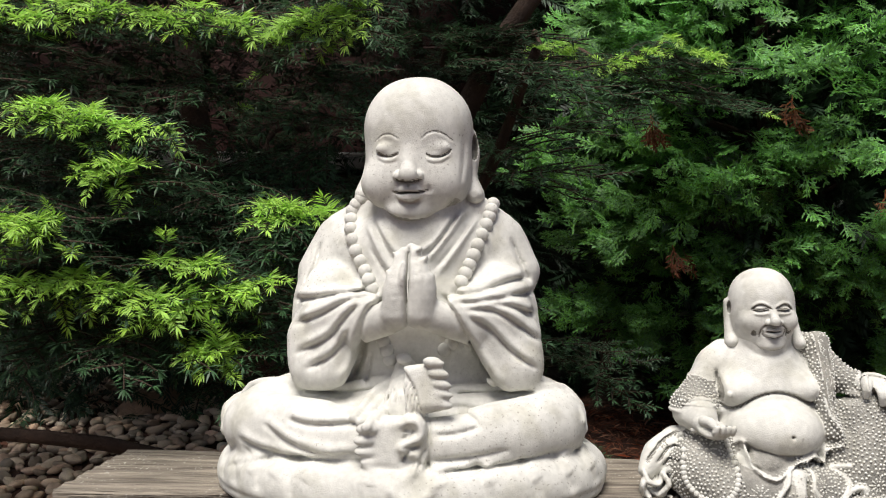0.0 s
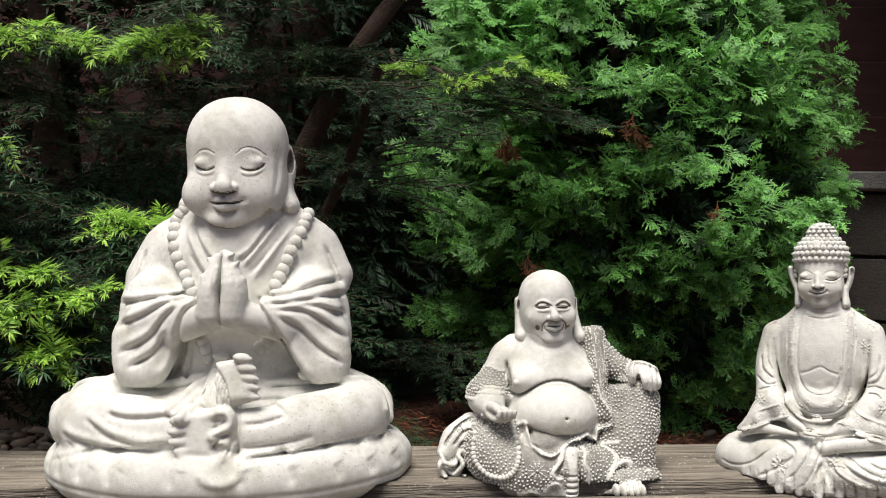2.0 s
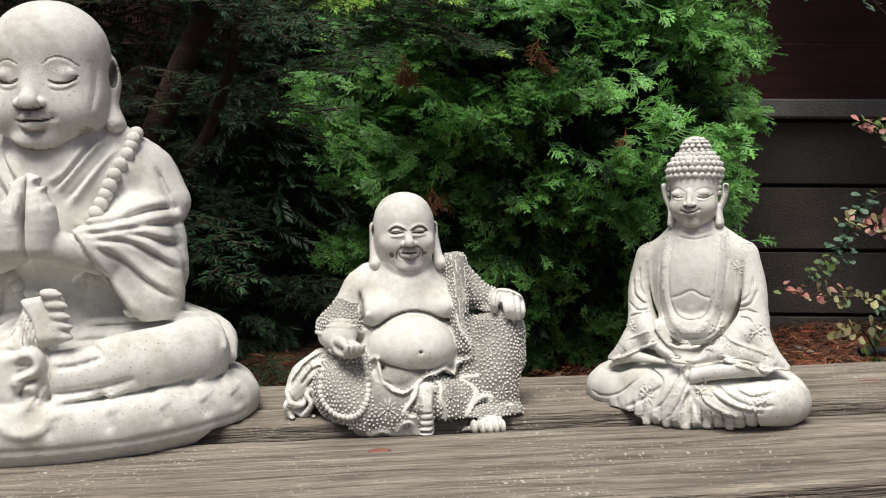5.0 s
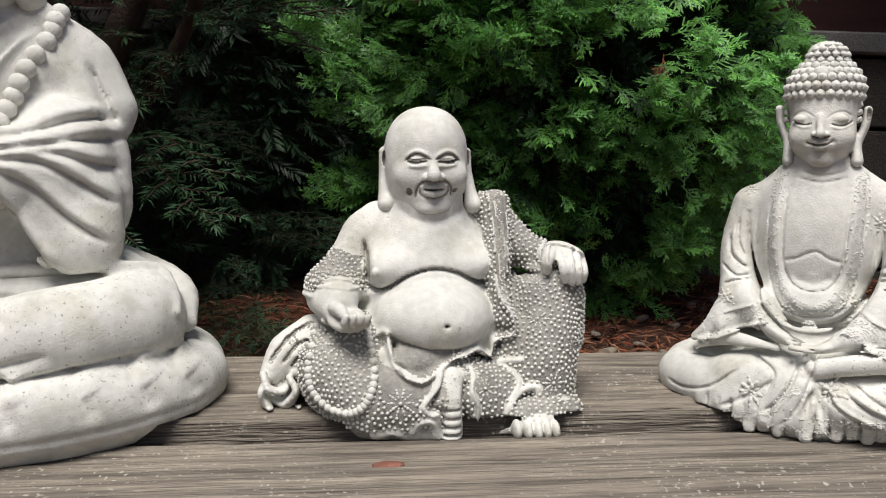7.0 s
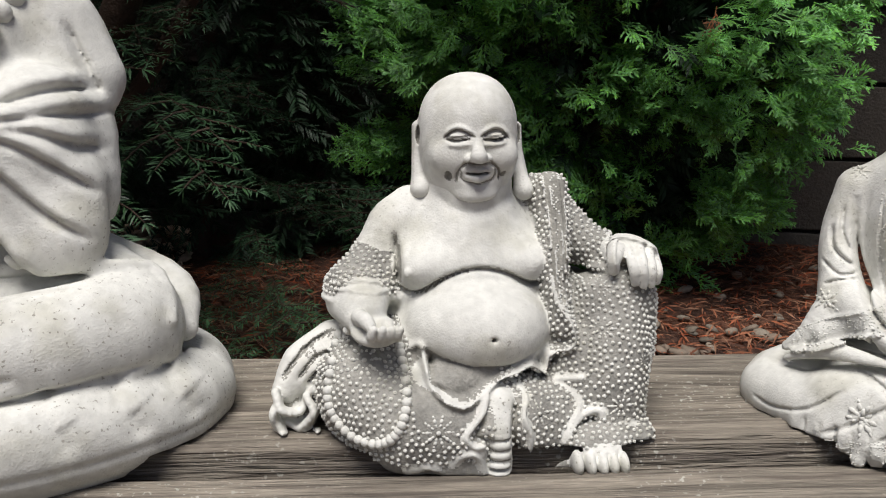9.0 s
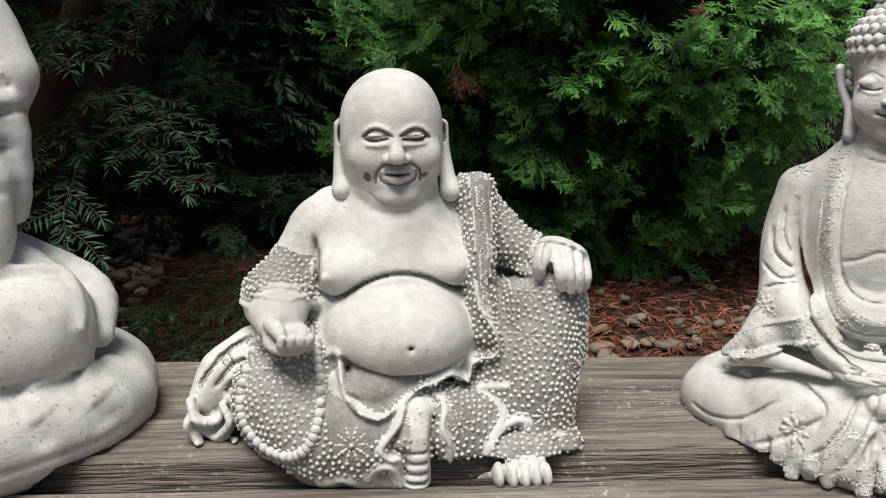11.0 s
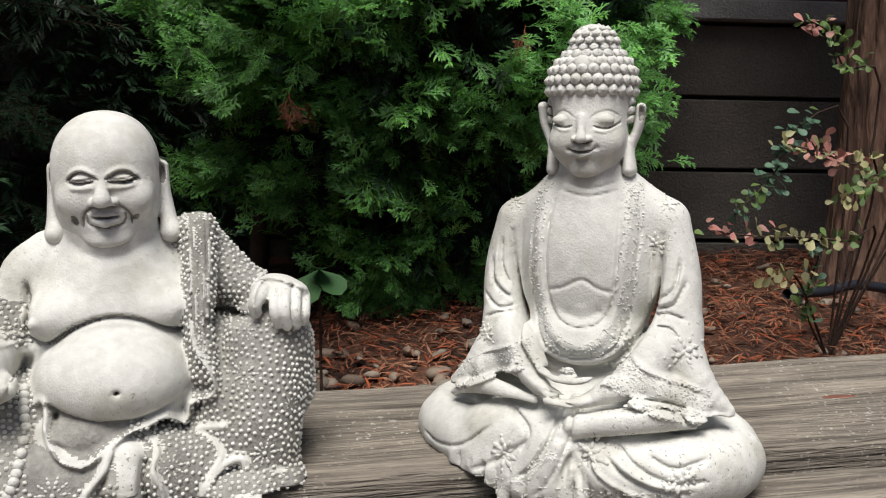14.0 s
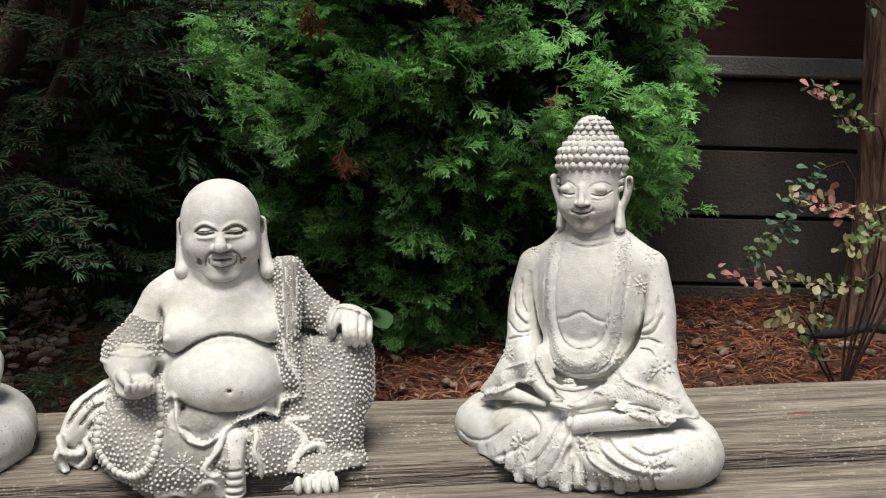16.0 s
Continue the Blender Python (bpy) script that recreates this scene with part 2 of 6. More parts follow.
# ---- modelling clay: a solid on a grid, in centimetres, x across, front towards -y ----
class Clay:
    def __init__(self, lo, hi, h):
        self.lo, self.h = np.array(lo, float), h
        self.n = np.ceil((np.array(hi) - self.lo) / h).astype(int) + 1
        self.f = np.full(self.n, 50.0, dtype=np.float32)
        self.tag = np.zeros(self.n, dtype=np.uint8)
        self.ax = [(self.lo[i] + h * np.arange(self.n[i])).astype(np.float32) for i in range(3)]

    def window(self, lo, hi):
        a = np.clip(np.floor((np.array(lo) - self.lo) / self.h).astype(int), 0, self.n)
        b = np.clip(np.ceil((np.array(hi) - self.lo) / self.h).astype(int) + 1, 0, self.n)
        s = tuple(slice(i, j) for i, j in zip(a, b))
        return s, np.meshgrid(*[self.ax[i][s[i]] for i in range(3)], indexing="ij", sparse=True)

    def blend(self, s, d, k, carve=False, tag=None):
        f = self.f[s]
        if f.size == 0:
            return
        if carve:
            d = -d
            m = np.maximum(f, d) + (np.maximum(k - np.abs(f - d), 0) ** 2 / (4 * k) if k else 0)
        else:
            m = np.minimum(f, d) - (np.maximum(k - np.abs(f - d), 0) ** 2 / (4 * k) if k else 0)
        if tag is not None:
            self.tag[s] = np.where((d > f - 0.05) if carve else (d < f + 0.1), tag, self.tag[s])
        self.f[s] = m

    def egg(self, c, r, k=0.8, turn=(0, 0, 0), carve=False, tag=None):
        c, r = np.array(c, float), np.array(r, float) * np.ones(3)
        R = np.array(Euler([radians(a) for a in turn]).to_matrix())
        ext = np.sqrt(((R * r) ** 2).sum(1)) + k + 3 * self.h
        s, (x, y, z) = self.window(c - ext, c + ext)
        p = [x - c[0], y - c[1], z - c[2]]
        q = [R[0, i] * p[0] + R[1, i] * p[1] + R[2, i] * p[2] for i in range(3)]
        k0 = np.sqrt(sum((q[i] / r[i]) ** 2 for i in range(3)))
        k1 = np.sqrt(sum((q[i] / r[i] ** 2) ** 2 for i in range(3))) + 1e-6
        self.blend(s, k0 * (k0 - 1) / k1, k, carve, tag)
        return self

    def block(self, c, half, round_=0.5, k=0.5, turn=(0, 0, 0), carve=False, tag=None):
        c, half = np.array(c, float), np.array(half, float)
        R = np.array(Euler([radians(a) for a in turn]).to_matrix())
        ext = np.abs(R) @ half + k + 3 * self.h
        s, (x, y, z) = self.window(c - ext, c + ext)
        p = [x - c[0], y - c[1], z - c[2]]
        q = [np.abs(R[0, i] * p[0] + R[1, i] * p[1] + R[2, i] * p[2]) - half[i] + round_ for i in range(3)]
        d = np.sqrt(sum(np.maximum(a, 0) ** 2 for a in q)) + np.minimum(np.maximum(np.maximum(q[0], q[1]), q[2]), 0) - round_
        self.blend(s, d, k, carve, tag)
        return self

    def tube(self, pts, radii, k=0.4, n=None, carve=False, tag=None, flat=1.0):
        """A chain of round cones along a smooth curve. flat: squash of the section in y."""
        p = curve_points(pts, n or (len(pts) if len(pts) == 2 else 3 * len(pts)))
        r = np.interp(np.linspace(0, 1, len(p)), np.linspace(0, 1, np.size(radii)), np.atleast_1d(radii)) if np.size(radii) > 1 else np.full(len(p), float(np.squeeze(radii)))
        ext = r.max() + k + 3 * self.h
        s, (x, y, z) = self.window(p.min(0) - ext, p.max(0) + ext)
        best = None
        for a, b, ra, rb in zip(p[:-1], p[1:], r[:-1], r[1:]):
            ab = b - a
            t = np.clip(((x - a[0]) * ab[0] + (y - a[1]) * ab[1] + (z - a[2]) * ab[2]) / (ab @ ab + 1e-9), 0, 1)
            d = np.sqrt((x - a[0] - t * ab[0]) ** 2 + ((y - a[1] - t * ab[1]) / flat) ** 2 + (z - a[2] - t * ab[2]) ** 2) - (ra + t * (rb - ra))
            best = d if best is None else np.minimum(best, d)
        self.blend(s, best, k, carve, tag)
        return self

    def stroke(self, pts, width, height, y_to=99.0, y_from=-99.0, n=None, tag=None):
        """A ridge (height > 0) or a groove (height < 0) along a curve drawn on the front view (x, z), fading at its ends."""
        p = curve_points(pts, n or 4 * len(pts))
        ext = 2.2 * width + 0.1
        s, (x, y, z) = self.window((p[:, 0].min() - ext, max(y_from, self.lo[1]), p[:, 1].min() - ext), (p[:, 0].max() + ext, min(y_to, self.ax[1][-1]), p[:, 1].max() + ext))
        best, at = None, None
        for i, (a, b) in enumerate(zip(p[:-1], p[1:])):
            ab = b - a
            t = np.clip(((x - a[0]) * ab[0] + (z - a[1]) * ab[1]) / (ab @ ab + 1e-9), 0, 1)
            d = (x - a[0] - t * ab[0]) ** 2 + (z - a[1] - t * ab[1]) ** 2
            u = (i + t) / (len(p) - 1)
            if best is None:
                best, at = d, u * np.ones_like(d)
            else:
                at = np.where(d < best, u, at)
                best = np.minimum(best, d)
        fade = np.clip(np.minimum(at, 1 - at) * 6 + 0.25, 0, 1)
        f = self.f[s]
        if tag is not None:
            self.tag[s] = np.where((best < (0.55 * width) ** 2) & (np.abs(f) < 1), tag, self.tag[s])
        shape = np.exp(-best / width ** 2) if height > 0 else np.maximum(1 - np.sqrt(best) / (1.35 * width), 0) ** 1.25
        self.f[s] = f - height * fade * shape * (np.abs(f) < 3)
        return self

    def strokes(self, lines, width, height, **more):
        for p in lines:
            self.stroke(p, width, height, **more)
        return self

    def wobble(self, size, amount, seed=3):
        """Uneven hand-cast relief."""
        rng = np.random.RandomState(seed)
        x, y, z = np.meshgrid(*self.ax, indexing="ij", sparse=True)
        g = 0
        for i in range(5):
            w = rng.normal(size=3) / size
            g = g + np.sin(w[0] * x + w[1] * y + w[2] * z + rng.uniform(0, 6))
        self.f += (amount * g / 3).astype(np.float32)
        return self

    def stand(self, m, step, drop):
        """Cuts the foot flat: at z 0, and lower by drop in front of the line y = step[0] + step[1] * x of the world, in metres."""
        s, (x, y, z) = self.window(self.lo, (self.ax[0][-1], self.ax[1][-1], 3))
        wx = m[0][0] * x + m[0][1] * y + 100 * m[0][3]
        wy = m[1][0] * x + m[1][1] * y + 100 * m[1][3]
        low = np.where(wy < 100 * step[0] + step[1] * wx - 0.15, -drop, 0.0)
        self.f[s] = np.maximum(self.f[s], low - z)
        return self

    def front(self, x, z):
        """The y of the foremost surface at (x, z)."""
        i = int(np.clip(round((x - self.lo[0]) / self.h), 0, self.n[0] - 1))
        j = int(np.clip(round((z - self.lo[2]) / self.h), 0, self.n[2] - 1))
        col = self.f[i, :, j]
        hit = np.nonzero(col < 0)[0]
        return float(self.ax[1][hit[0]]) if len(hit) else None

    def on(self, pts, lift=0.0):
        """Points of the front view set on the surface; those beside it are left out."""
        found = [(x, self.front(x, z), z) for x, z in pts]
        return [(x, y - lift, z) for x, y, z in found if y is not None]

    def skin(self, pts, lift=0.0):
        """Like on(), but every point is kept: those beside the body take the depth of the point before."""
        out, y = [], 0.0
        for x, z in pts:
            q = self.front(x, z)
            y = y if q is None else q - lift
            out.append((x, y, z))
        return out

    def dye(self, polygon, tag, y_to=99.0, only=None):
        """Tags all clay that lies inside a polygon drawn on the front view, forward of y_to."""
        p = np.asarray(polygon, float)
        x, z = np.meshgrid(self.ax[0], self.ax[2], indexing="ij")
        inside = np.zeros(x.shape, bool)
        for a, b in zip(p, np.roll(p, -1, axis=0)):
            cross = ((a[1] > z) != (b[1] > z)) & (x < (b[0] - a[0]) * (z - a[1]) / (b[1] - a[1] + 1e-9) + a[0])
            inside ^= cross
        m = inside[:, None, :] & (self.ax[1] < y_to)[None, :, None]
        if only is not None:
            m &= self.tag == only
        self.tag[m] = tag
        return self

    def surface(self):
        """Surface nets: vertices, quads, the tag and the outward normal of each vertex."""
        f, h = self.f, self.h
        inn = f < 0
        n = np.array(f.shape)
        acc = np.zeros((*(n - 1), 3), np.float32)
        cnt = np.zeros(n - 1, np.float32)
        for axis in range(3):
            a = [slice(None)] * 3
            b = [slice(None)] * 3
            a[axis], b[axis] = slice(0, -1), slice(1, None)
            fa, fb = f[tuple(a)], f[tuple(b)]
            idx = np.argwhere((fa < 0) != (fb < 0))
            va, vb = fa[tuple(idx.T)], fb[tuple(idx.T)]
            pos = idx.astype(np.float32)
            pos[:, axis] += np.clip(va / (va - vb), 0.02, 0.98)
            others = [i for i in range(3) if i != axis]
            for du in (0, 1):
                for dv in (0, 1):
                    c = idx.copy()
                    c[:, others[0]] -= du
                    c[:, others[1]] -= dv
                    ok = np.all((c >= 0) & (c < n - 1), axis=1)
                    np.add.at(acc, tuple(c[ok].T), pos[ok])
                    np.add.at(cnt, tuple(c[ok].T), 1)
        live = cnt > 0
        ident = np.full(n - 1, -1, np.int64)
        ident[live] = np.arange(live.sum())
        verts = acc[live] / cnt[live][:, None] * h + self.lo
        quads = []
        for axis in range(3):
            a = [slice(None)] * 3
            b = [slice(None)] * 3
            a[axis], b[axis] = slice(0, -1), slice(1, None)
            idx = np.argwhere(inn[tuple(a)] != inn[tuple(b)])
            u, v = (axis + 1) % 3, (axis + 2) % 3
            idx = idx[(idx[:, u] > 0) & (idx[:, v] > 0) & (idx[:, u] < n[u] - 1) & (idx[:, v] < n[v] - 1)]
            flip = inn[tuple(idx.T)]
            q = []
            for du, dv in ((1, 1), (0, 1), (0, 0), (1, 0)):
                c = idx.copy()
                c[:, u] -= du
                c[:, v] -= dv
                q.append(ident[tuple(c.T)])
            q = np.stack(q, 1)
            q[~flip] = q[~flip][:, ::-1]
            quads.append(q)
        quads = np.vstack(quads)
        quads = quads[(quads >= 0).all(1)]
        cell = np.argwhere(live)
        tags = self.tag[tuple(cell.T)]
        grad = np.stack([f[tuple(np.minimum(cell + e, n - 1).T)] - f[tuple(np.maximum(cell - e, 0).T)] for e in np.eye(3, dtype=int)], 1)
        grad /= np.linalg.norm(grad, axis=1)[:, None] + 1e-9
        return verts, quads, tags, grad


def ball_template(sub=1):
    bm = bmesh.new()
    bmesh.ops.create_icosphere(bm, subdivisions=sub, radius=1)
    v = np.array([w.co[:] for w in bm.verts])
    f = np.array([[w.index for w in t.verts] for t in bm.faces])
    bm.free()
    return v, f


def spread_out(verts, mask, gap, seed=1):
    """Indices of vertices under mask, no two nearer than gap."""
    idx = np.nonzero(mask)[0]
    np.random.RandomState(seed).shuffle(idx)
    cells, chosen = {}, []
    for i in idx:
        p = verts[i]
        c = tuple(np.floor(p / gap).astype(int))
        if any(np.sum((verts[j] - p) ** 2) < gap * gap
               for dx in (-1, 0, 1) for dy in (-1, 0, 1) for dz in (-1, 0, 1) for j in cells.get((c[0] + dx, c[1] + dy, c[2] + dz), ())):
            continue
        cells.setdefault(c, []).append(i)
        chosen.append(i)
    return np.array(chosen, int)


class Statue:
    """Gathers clay bodies and small applied balls into the one mesh of a statue."""

    def __init__(self):
        self.v, self.f, self.size, self.m, self.base = [], [], [], [], 0

    def put(self, v, f, tags):
        self.v.append(v)
        self.f.append((f + self.base).ravel())
        self.size.append(np.full(len(f), f.shape[1]))
        self.m.append(tags)
        self.base += len(v)

    def clay(self, c, keep=None):
        v, q, t, g = c.surface()
        self.put(v, q, t[q[:, 0]])
        return v, t, g

    def balls(self, centres, radius, normals=None, squash=1.0, tag=0, sub=1):
        tv, tf = ball_template(sub)
        ms = []
        for i, c in enumerate(centres):
            r = radius if np.isscalar(radius) else radius[i]
            nrm = normals[i] if normals is not None else (0, 0, 1)
            m = basis(nrm, (0.31, 0.2, 0.93) if abs(nrm[2]) < 0.9 else (1, 0, 0), c, r)
            m[:3, 0] *= squash
            ms.append(m)
        if ms:
            v, f = scatter((tv, tf), ms)
            self.put(v, f, np.full(len(f), tag))

    def finish(self, name, m, mats, depth=1.0):
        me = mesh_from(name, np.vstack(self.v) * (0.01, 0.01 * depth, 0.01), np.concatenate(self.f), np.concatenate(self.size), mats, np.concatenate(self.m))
        ob = new(name, me)
        ob.matrix_world = m
        return ob


# ---- ground, wall, bench ----
def ground_z(x, y):
    """The ground rises a little towards the wall."""
    return 0.455 + 0.065 * np.clip(y - 1.8, 0, 2.2) + 0.012 * np.sin(3.1 * x + 1.3 * y) + 0.008 * np.sin(7.3 * x - 5.1 * y)


gx = np.concatenate(([-60, -25, -10, -6], np.arange(-4, 4.01, 0.08), [6, 10, 25, 60]))
gy = np.concatenate(([-60, -25, -10, -4], np.arange(-1, 5.01, 0.08), [7, 10, 25, 60]))
GX, GY = np.meshgrid(gx, gy, indexing="ij")
GZ = ground_z(GX, GY) + 0.012 * np.random.RandomState(4).rand(*GX.shape)
ids = np.arange(GX.size).reshape(GX.shape)
gf = np.stack((ids[:-1, :-1], ids[1:, :-1], ids[1:, 1:], ids[:-1, 1:]), -1).reshape(-1, 4)
ground = new("ground", mesh_from("ground", np.stack((GX, GY, GZ), -1).reshape(-1, 3), gf, np.full(len(gf), 4), [SOIL]))
tagged(ground, "dark brown mulched garden soil under shrubs", "ground", kind="structure")

# low wall of concrete blocks with a pale sill and dark red boards over it
WALL = pose(1.9, 2.74, 0, 0, 0, -11) @ pose(0, 0, 0.99, 0, 1.6, 0)
wall = new("wall_back", None)
wall.matrix_world = WALL
tagged(wall, "house wall of grey concrete blocks under dark red boards", "wall", kind="structure")
part("mortar", box_bm((7.4, 0.16, 1.2), (-1.6, 0.09, -0.39)), MORTAR, wall)
block_me = bpy.data.meshes.new("block")
bb = box_bm((2.436, 0.05, 0.203), (0, 0, 0), 0.003, 1)
bb.to_mesh(block_me)
bb.free()
block_me.materials.append(BLOCK)
for row in range(4):
    for i in range(-2, 2):
        ob = new("block", block_me)
        ob.parent = wall
        ob.location = (i * 2.44 + (0.5 if row % 2 else -0.6), 0.006 * ((i * 7 + row * 3) % 3), 0.107 - row * 0.215)
part("sill", box_bm((7.4, 0.2, 0.062), (-1.6, 0.03, 0.25), 0.006, 1), CAPSTONE, wall, "pale weathered concrete sill")
for i in range(9):
    part("board", box_bm((7.4, 0.03, 0.19), (-1.6, 0.06 + 0.004 * (i % 2), 0.385 + i * 0.188), 0.006, 1, turn=Matrix.Rotation(radians(4), 4, "X")), SIDING, wall)
part("backing", box_bm((7.4, 0.1, 1.9), (-1.6, 0.14, 1.12)), SIDING, wall)

# bench: two weathered planks on low blocks
BENCH = pose(0.30, 1.012, 0.762, 0, 0, -4.75)
bench = new("bench", None)
bench.matrix_world = BENCH
tagged(bench, "low bench of weathered grey wooden planks", "bench")


def plank_mesh(length, width, thick, wear, seed):
    """A plank along x, its top at z 0 and its far edge at y 0: long ridges of grain, worn edges, a rough end."""
    rng = np.random.RandomState(seed)
    xs = np.linspace(0, length, 240)
    ts = np.concatenate(([0, 0.004, 0.012], np.linspace(0.03, 0.97, 34), [0.988, 0.996, 1.0]))
    grain = np.cumsum(rng.normal(size=len(ts)))
    v, f = [], []
    for i, x in enumerate(xs):
        ring = []
        for j, t in enumerate(ts):
            edge = min(t, 1 - t) * width
            z = -wear * np.exp(-edge / (0.6 * wear)) * (0.75 + 0.5 * noise.noise((x * 3, t * 2, seed)))
            z += 0.0012 * np.sin(grain[j] * 2.2 + 1.4 * noise.noise((x * 1.7, t * 6, seed + 5)))
            z += 0.002 * noise.noise((x * 2.5, t * 22, seed + 9)) + 0.002 * noise.noise((x * 7, t * 3, seed))
            ring.append((x, -t * width + 0.003 * noise.noise((x * 4, seed * 3.1, t * 2)) * (t in (0, 1)), z))
        ring.append((x, -width + 0.002, -thick))
        ring.append((x, -0.002, -thick))
        v += ring
    m = len(ts) + 2
    for i in range(len(xs) - 1):
        for j in range(m):
            k = (j + 1) % m
            f.append((i * m + k, (i + 1) * m + k, (i + 1) * m + j, i * m + j))
    nf = len(f)
    flat = np.array(f).ravel()
    ends = np.concatenate((np.arange(m), np.arange(m)[::-1] + (len(xs) - 1) * m))
    return mesh_from("plank", np.array(v), np.concatenate((flat, ends)), np.concatenate((np.full(nf, 4), [m, m])), [WOOD], smooth=False)


rear = part("plank", plank_mesh(2.6, 0.178, 0.05, 0.0035, 3), None, bench)
rear.location = (-0.674, 0, 0)
fore = part("plank", plank_mesh(2.6, 0.2, 0.05, 0.005, 8), None, bench)
fore.location = (-0.66, -0.192, -0.012)


def knot(x, y, z, a, b, turn):
    v, f = ball_template(2)
    ob = part("knot", mesh_from("knot", v * (a, b, 0.0016), f, np.full(len(f), 3), [KNOT]), None, bench, "reddish brown knot")
    ob.matrix_basis = pose(x, y, z, 0, 0, turn)


knot(-0.007, -0.243, -0.0125, 0.011, 0.0065, 3)
knot(0.54, -0.098, -0.001, 0.016, 0.006, -6)
for x in (-0.45, 0.5, 1.5):
    part("support", box_bm((0.14, 0.33, 0.272), (x, -0.19, -0.198), 0.008, 2), BARK, bench)


# ---- the three statues ----
def pray_statue():
    """Round-headed child monk, seated, palms together."""
    S = Statue()
    b = Clay((-22.0, -18, -2.0), (22.0, 18, 31), 0.19)
    # cushion
    b.tube([(-0.4 + 16.9 * math.cos(radians(a)), 13.8 * math.sin(radians(a)), 1.6) for a in range(0, 361, 20)], 2.9, 0.5, n=54)
    b.tube([(-0.4 + 16.2 * math.cos(radians(a)), 13.4 * math.sin(radians(a)), -0.4) for a in range(180, 361, 20)], 2.0, 0.4, n=30)
    b.egg((-0.4, 0, 2.2), (17.0, 13, 2.9), 0.5)
    b.egg((0, 2, 7), (13.5, 10.5, 5), 1)
    # crossed legs, the robe lying round them
    b.tube([(-5.99, 3.00, 8.93), (-15.27, -3.60, 6.41), (-8.68, -9.00, 6.30), (-1.41, -11.50, 5.95)], [4.0, 3.6, 3.4, 2.6], 1.0)
    b.tube([(6.54, 3.00, 9.07), (13.35, -3.60, 6.80), (9.20, -9.00, 6.35), (3.28, -11.50, 5.87)], [4.0, 3.6, 3.4, 2.6], 1.0)
    b.tube([(-11.00, 4.00, 9.35), (-18.68, 1.50, 7.50), (-19.23, -1.50, 5.32)], [2.0, 1.2, 0.7], 0.8)
    b.tube([(10.09, 4.00, 9.57), (15.56, 1.50, 8.09), (16.68, -1.50, 5.94)], [2.0, 1.2, 0.7], 0.8)
    # trunk
    b.egg((-0.11, 3.00, 16.73), (9.6, 8.6, 12), 1.5)
    b.egg((-0.08, 2.60, 23.56), (9.3, 7.2, 5.0), 1.5)
    b.tube([(0.33, 0.50, 26.18), (0.37, 0.00, 30.80)], [4.8, 4.4], 1)
    b.tube([(-5.19, 1.50, 27.86), (-8.48, 3.50, 24.76), (-10.52, 3.00, 21.46)], [1.6, 2.4, 2.2], 1.2)
    b.tube([(6.11, 1.50, 27.83), (8.79, 3.50, 24.75), (10.55, 3.00, 21.50)], [1.6, 2.4, 2.2], 1.2)
    # arms, sleeves
    b.tube([(-7.10, 3.20, 24.34), (-9.59, 1.80, 19.12), (-9.61, -0.50, 15.15)], [3.3, 3.2, 3.1], 0.9)
    b.tube([(7.37, 3.20, 24.33), (8.91, 1.80, 19.18), (9.60, -0.50, 14.71)], [3.3, 3.2, 3.2], 0.9)
    b.tube([(-8.48, -2.00, 19.28), (-8.46, -3.20, 15.37)], [3.0, 3.0], 1.2)
    b.tube([(8.47, -2.00, 19.34), (8.92, -3.20, 15.21)], [3.0, 3.0], 1.2)
    b.tube([(-9.75, -3.00, 14.78), (-9.80, -4.00, 12.17), (-8.47, -5.50, 11.46)], [2.9, 2.5, 1.5], 0.8)
    b.tube([(-7.15, -5.00, 14.97), (-7.21, -6.00, 12.02)], [2.4, 1.5], 0.8)
    b.tube([(9.87, -3.50, 14.68), (10.41, -4.50, 12.30), (9.91, -5.50, 11.09)], [2.9, 2.5, 1.2], 0.8)
    b.tube([(7.72, -5.00, 15.07), (8.66, -5.80, 11.77)], [2.4, 1.4], 0.8)
    b.tube([(-7.87, -4.00, 17.12), (-4.69, -6.60, 17.58)], [3.0, 2.2], 0.5)
    b.tube([(8.37, -4.00, 17.21), (5.26, -6.60, 17.63)], [3.0, 2.2], 0.5)
    b.tube([(-5.57, -6.20, 16.29), (-2.28, -8.40, 17.32), (-0.46, -9.40, 17.92)], [1.9, 1.75, 1.5], 0.2)
    b.tube([(6.11, -6.20, 16.36), (3.19, -8.40, 17.35), (1.29, -9.40, 17.93)], [1.9, 1.75, 1.5], 0.2)
    # palms together, thumbs
    b.tube([(-0.98, -9.50, 17.93), (-0.89, -9.90, 20.43), (-0.35, -9.50, 23.43)], [1.55, 1.25, 0.5], 0.2, flat=1.25)
    b.tube([(1.25, -9.50, 17.94), (1.33, -9.90, 20.70), (0.40, -9.50, 23.85)], [1.6, 1.4, 0.5], 0.2, flat=1.25)
    b.tube([(-0.68, -10.40, 19.40), (-0.24, -11.20, 20.99), (-0.05, -11.00, 22.39)], [0.6, 0.5, 0.34], 0.2)
    b.stroke([(0.01, 16.52), (0.01, 19.14), (0.17, 21.76), (0.18, 24.06)], 0.15, -0.7, y_to=-7)
    b.strokes([[(0.85, 20.45), (1.01, 21.76), (0.55, 23.33)], [(1.75, 20.45), (1.64, 21.66), (0.97, 23.22)], [(-0.83, 20.45), (-0.72, 21.76), (-0.30, 23.06)]], 0.13, -0.12, y_to=-7)
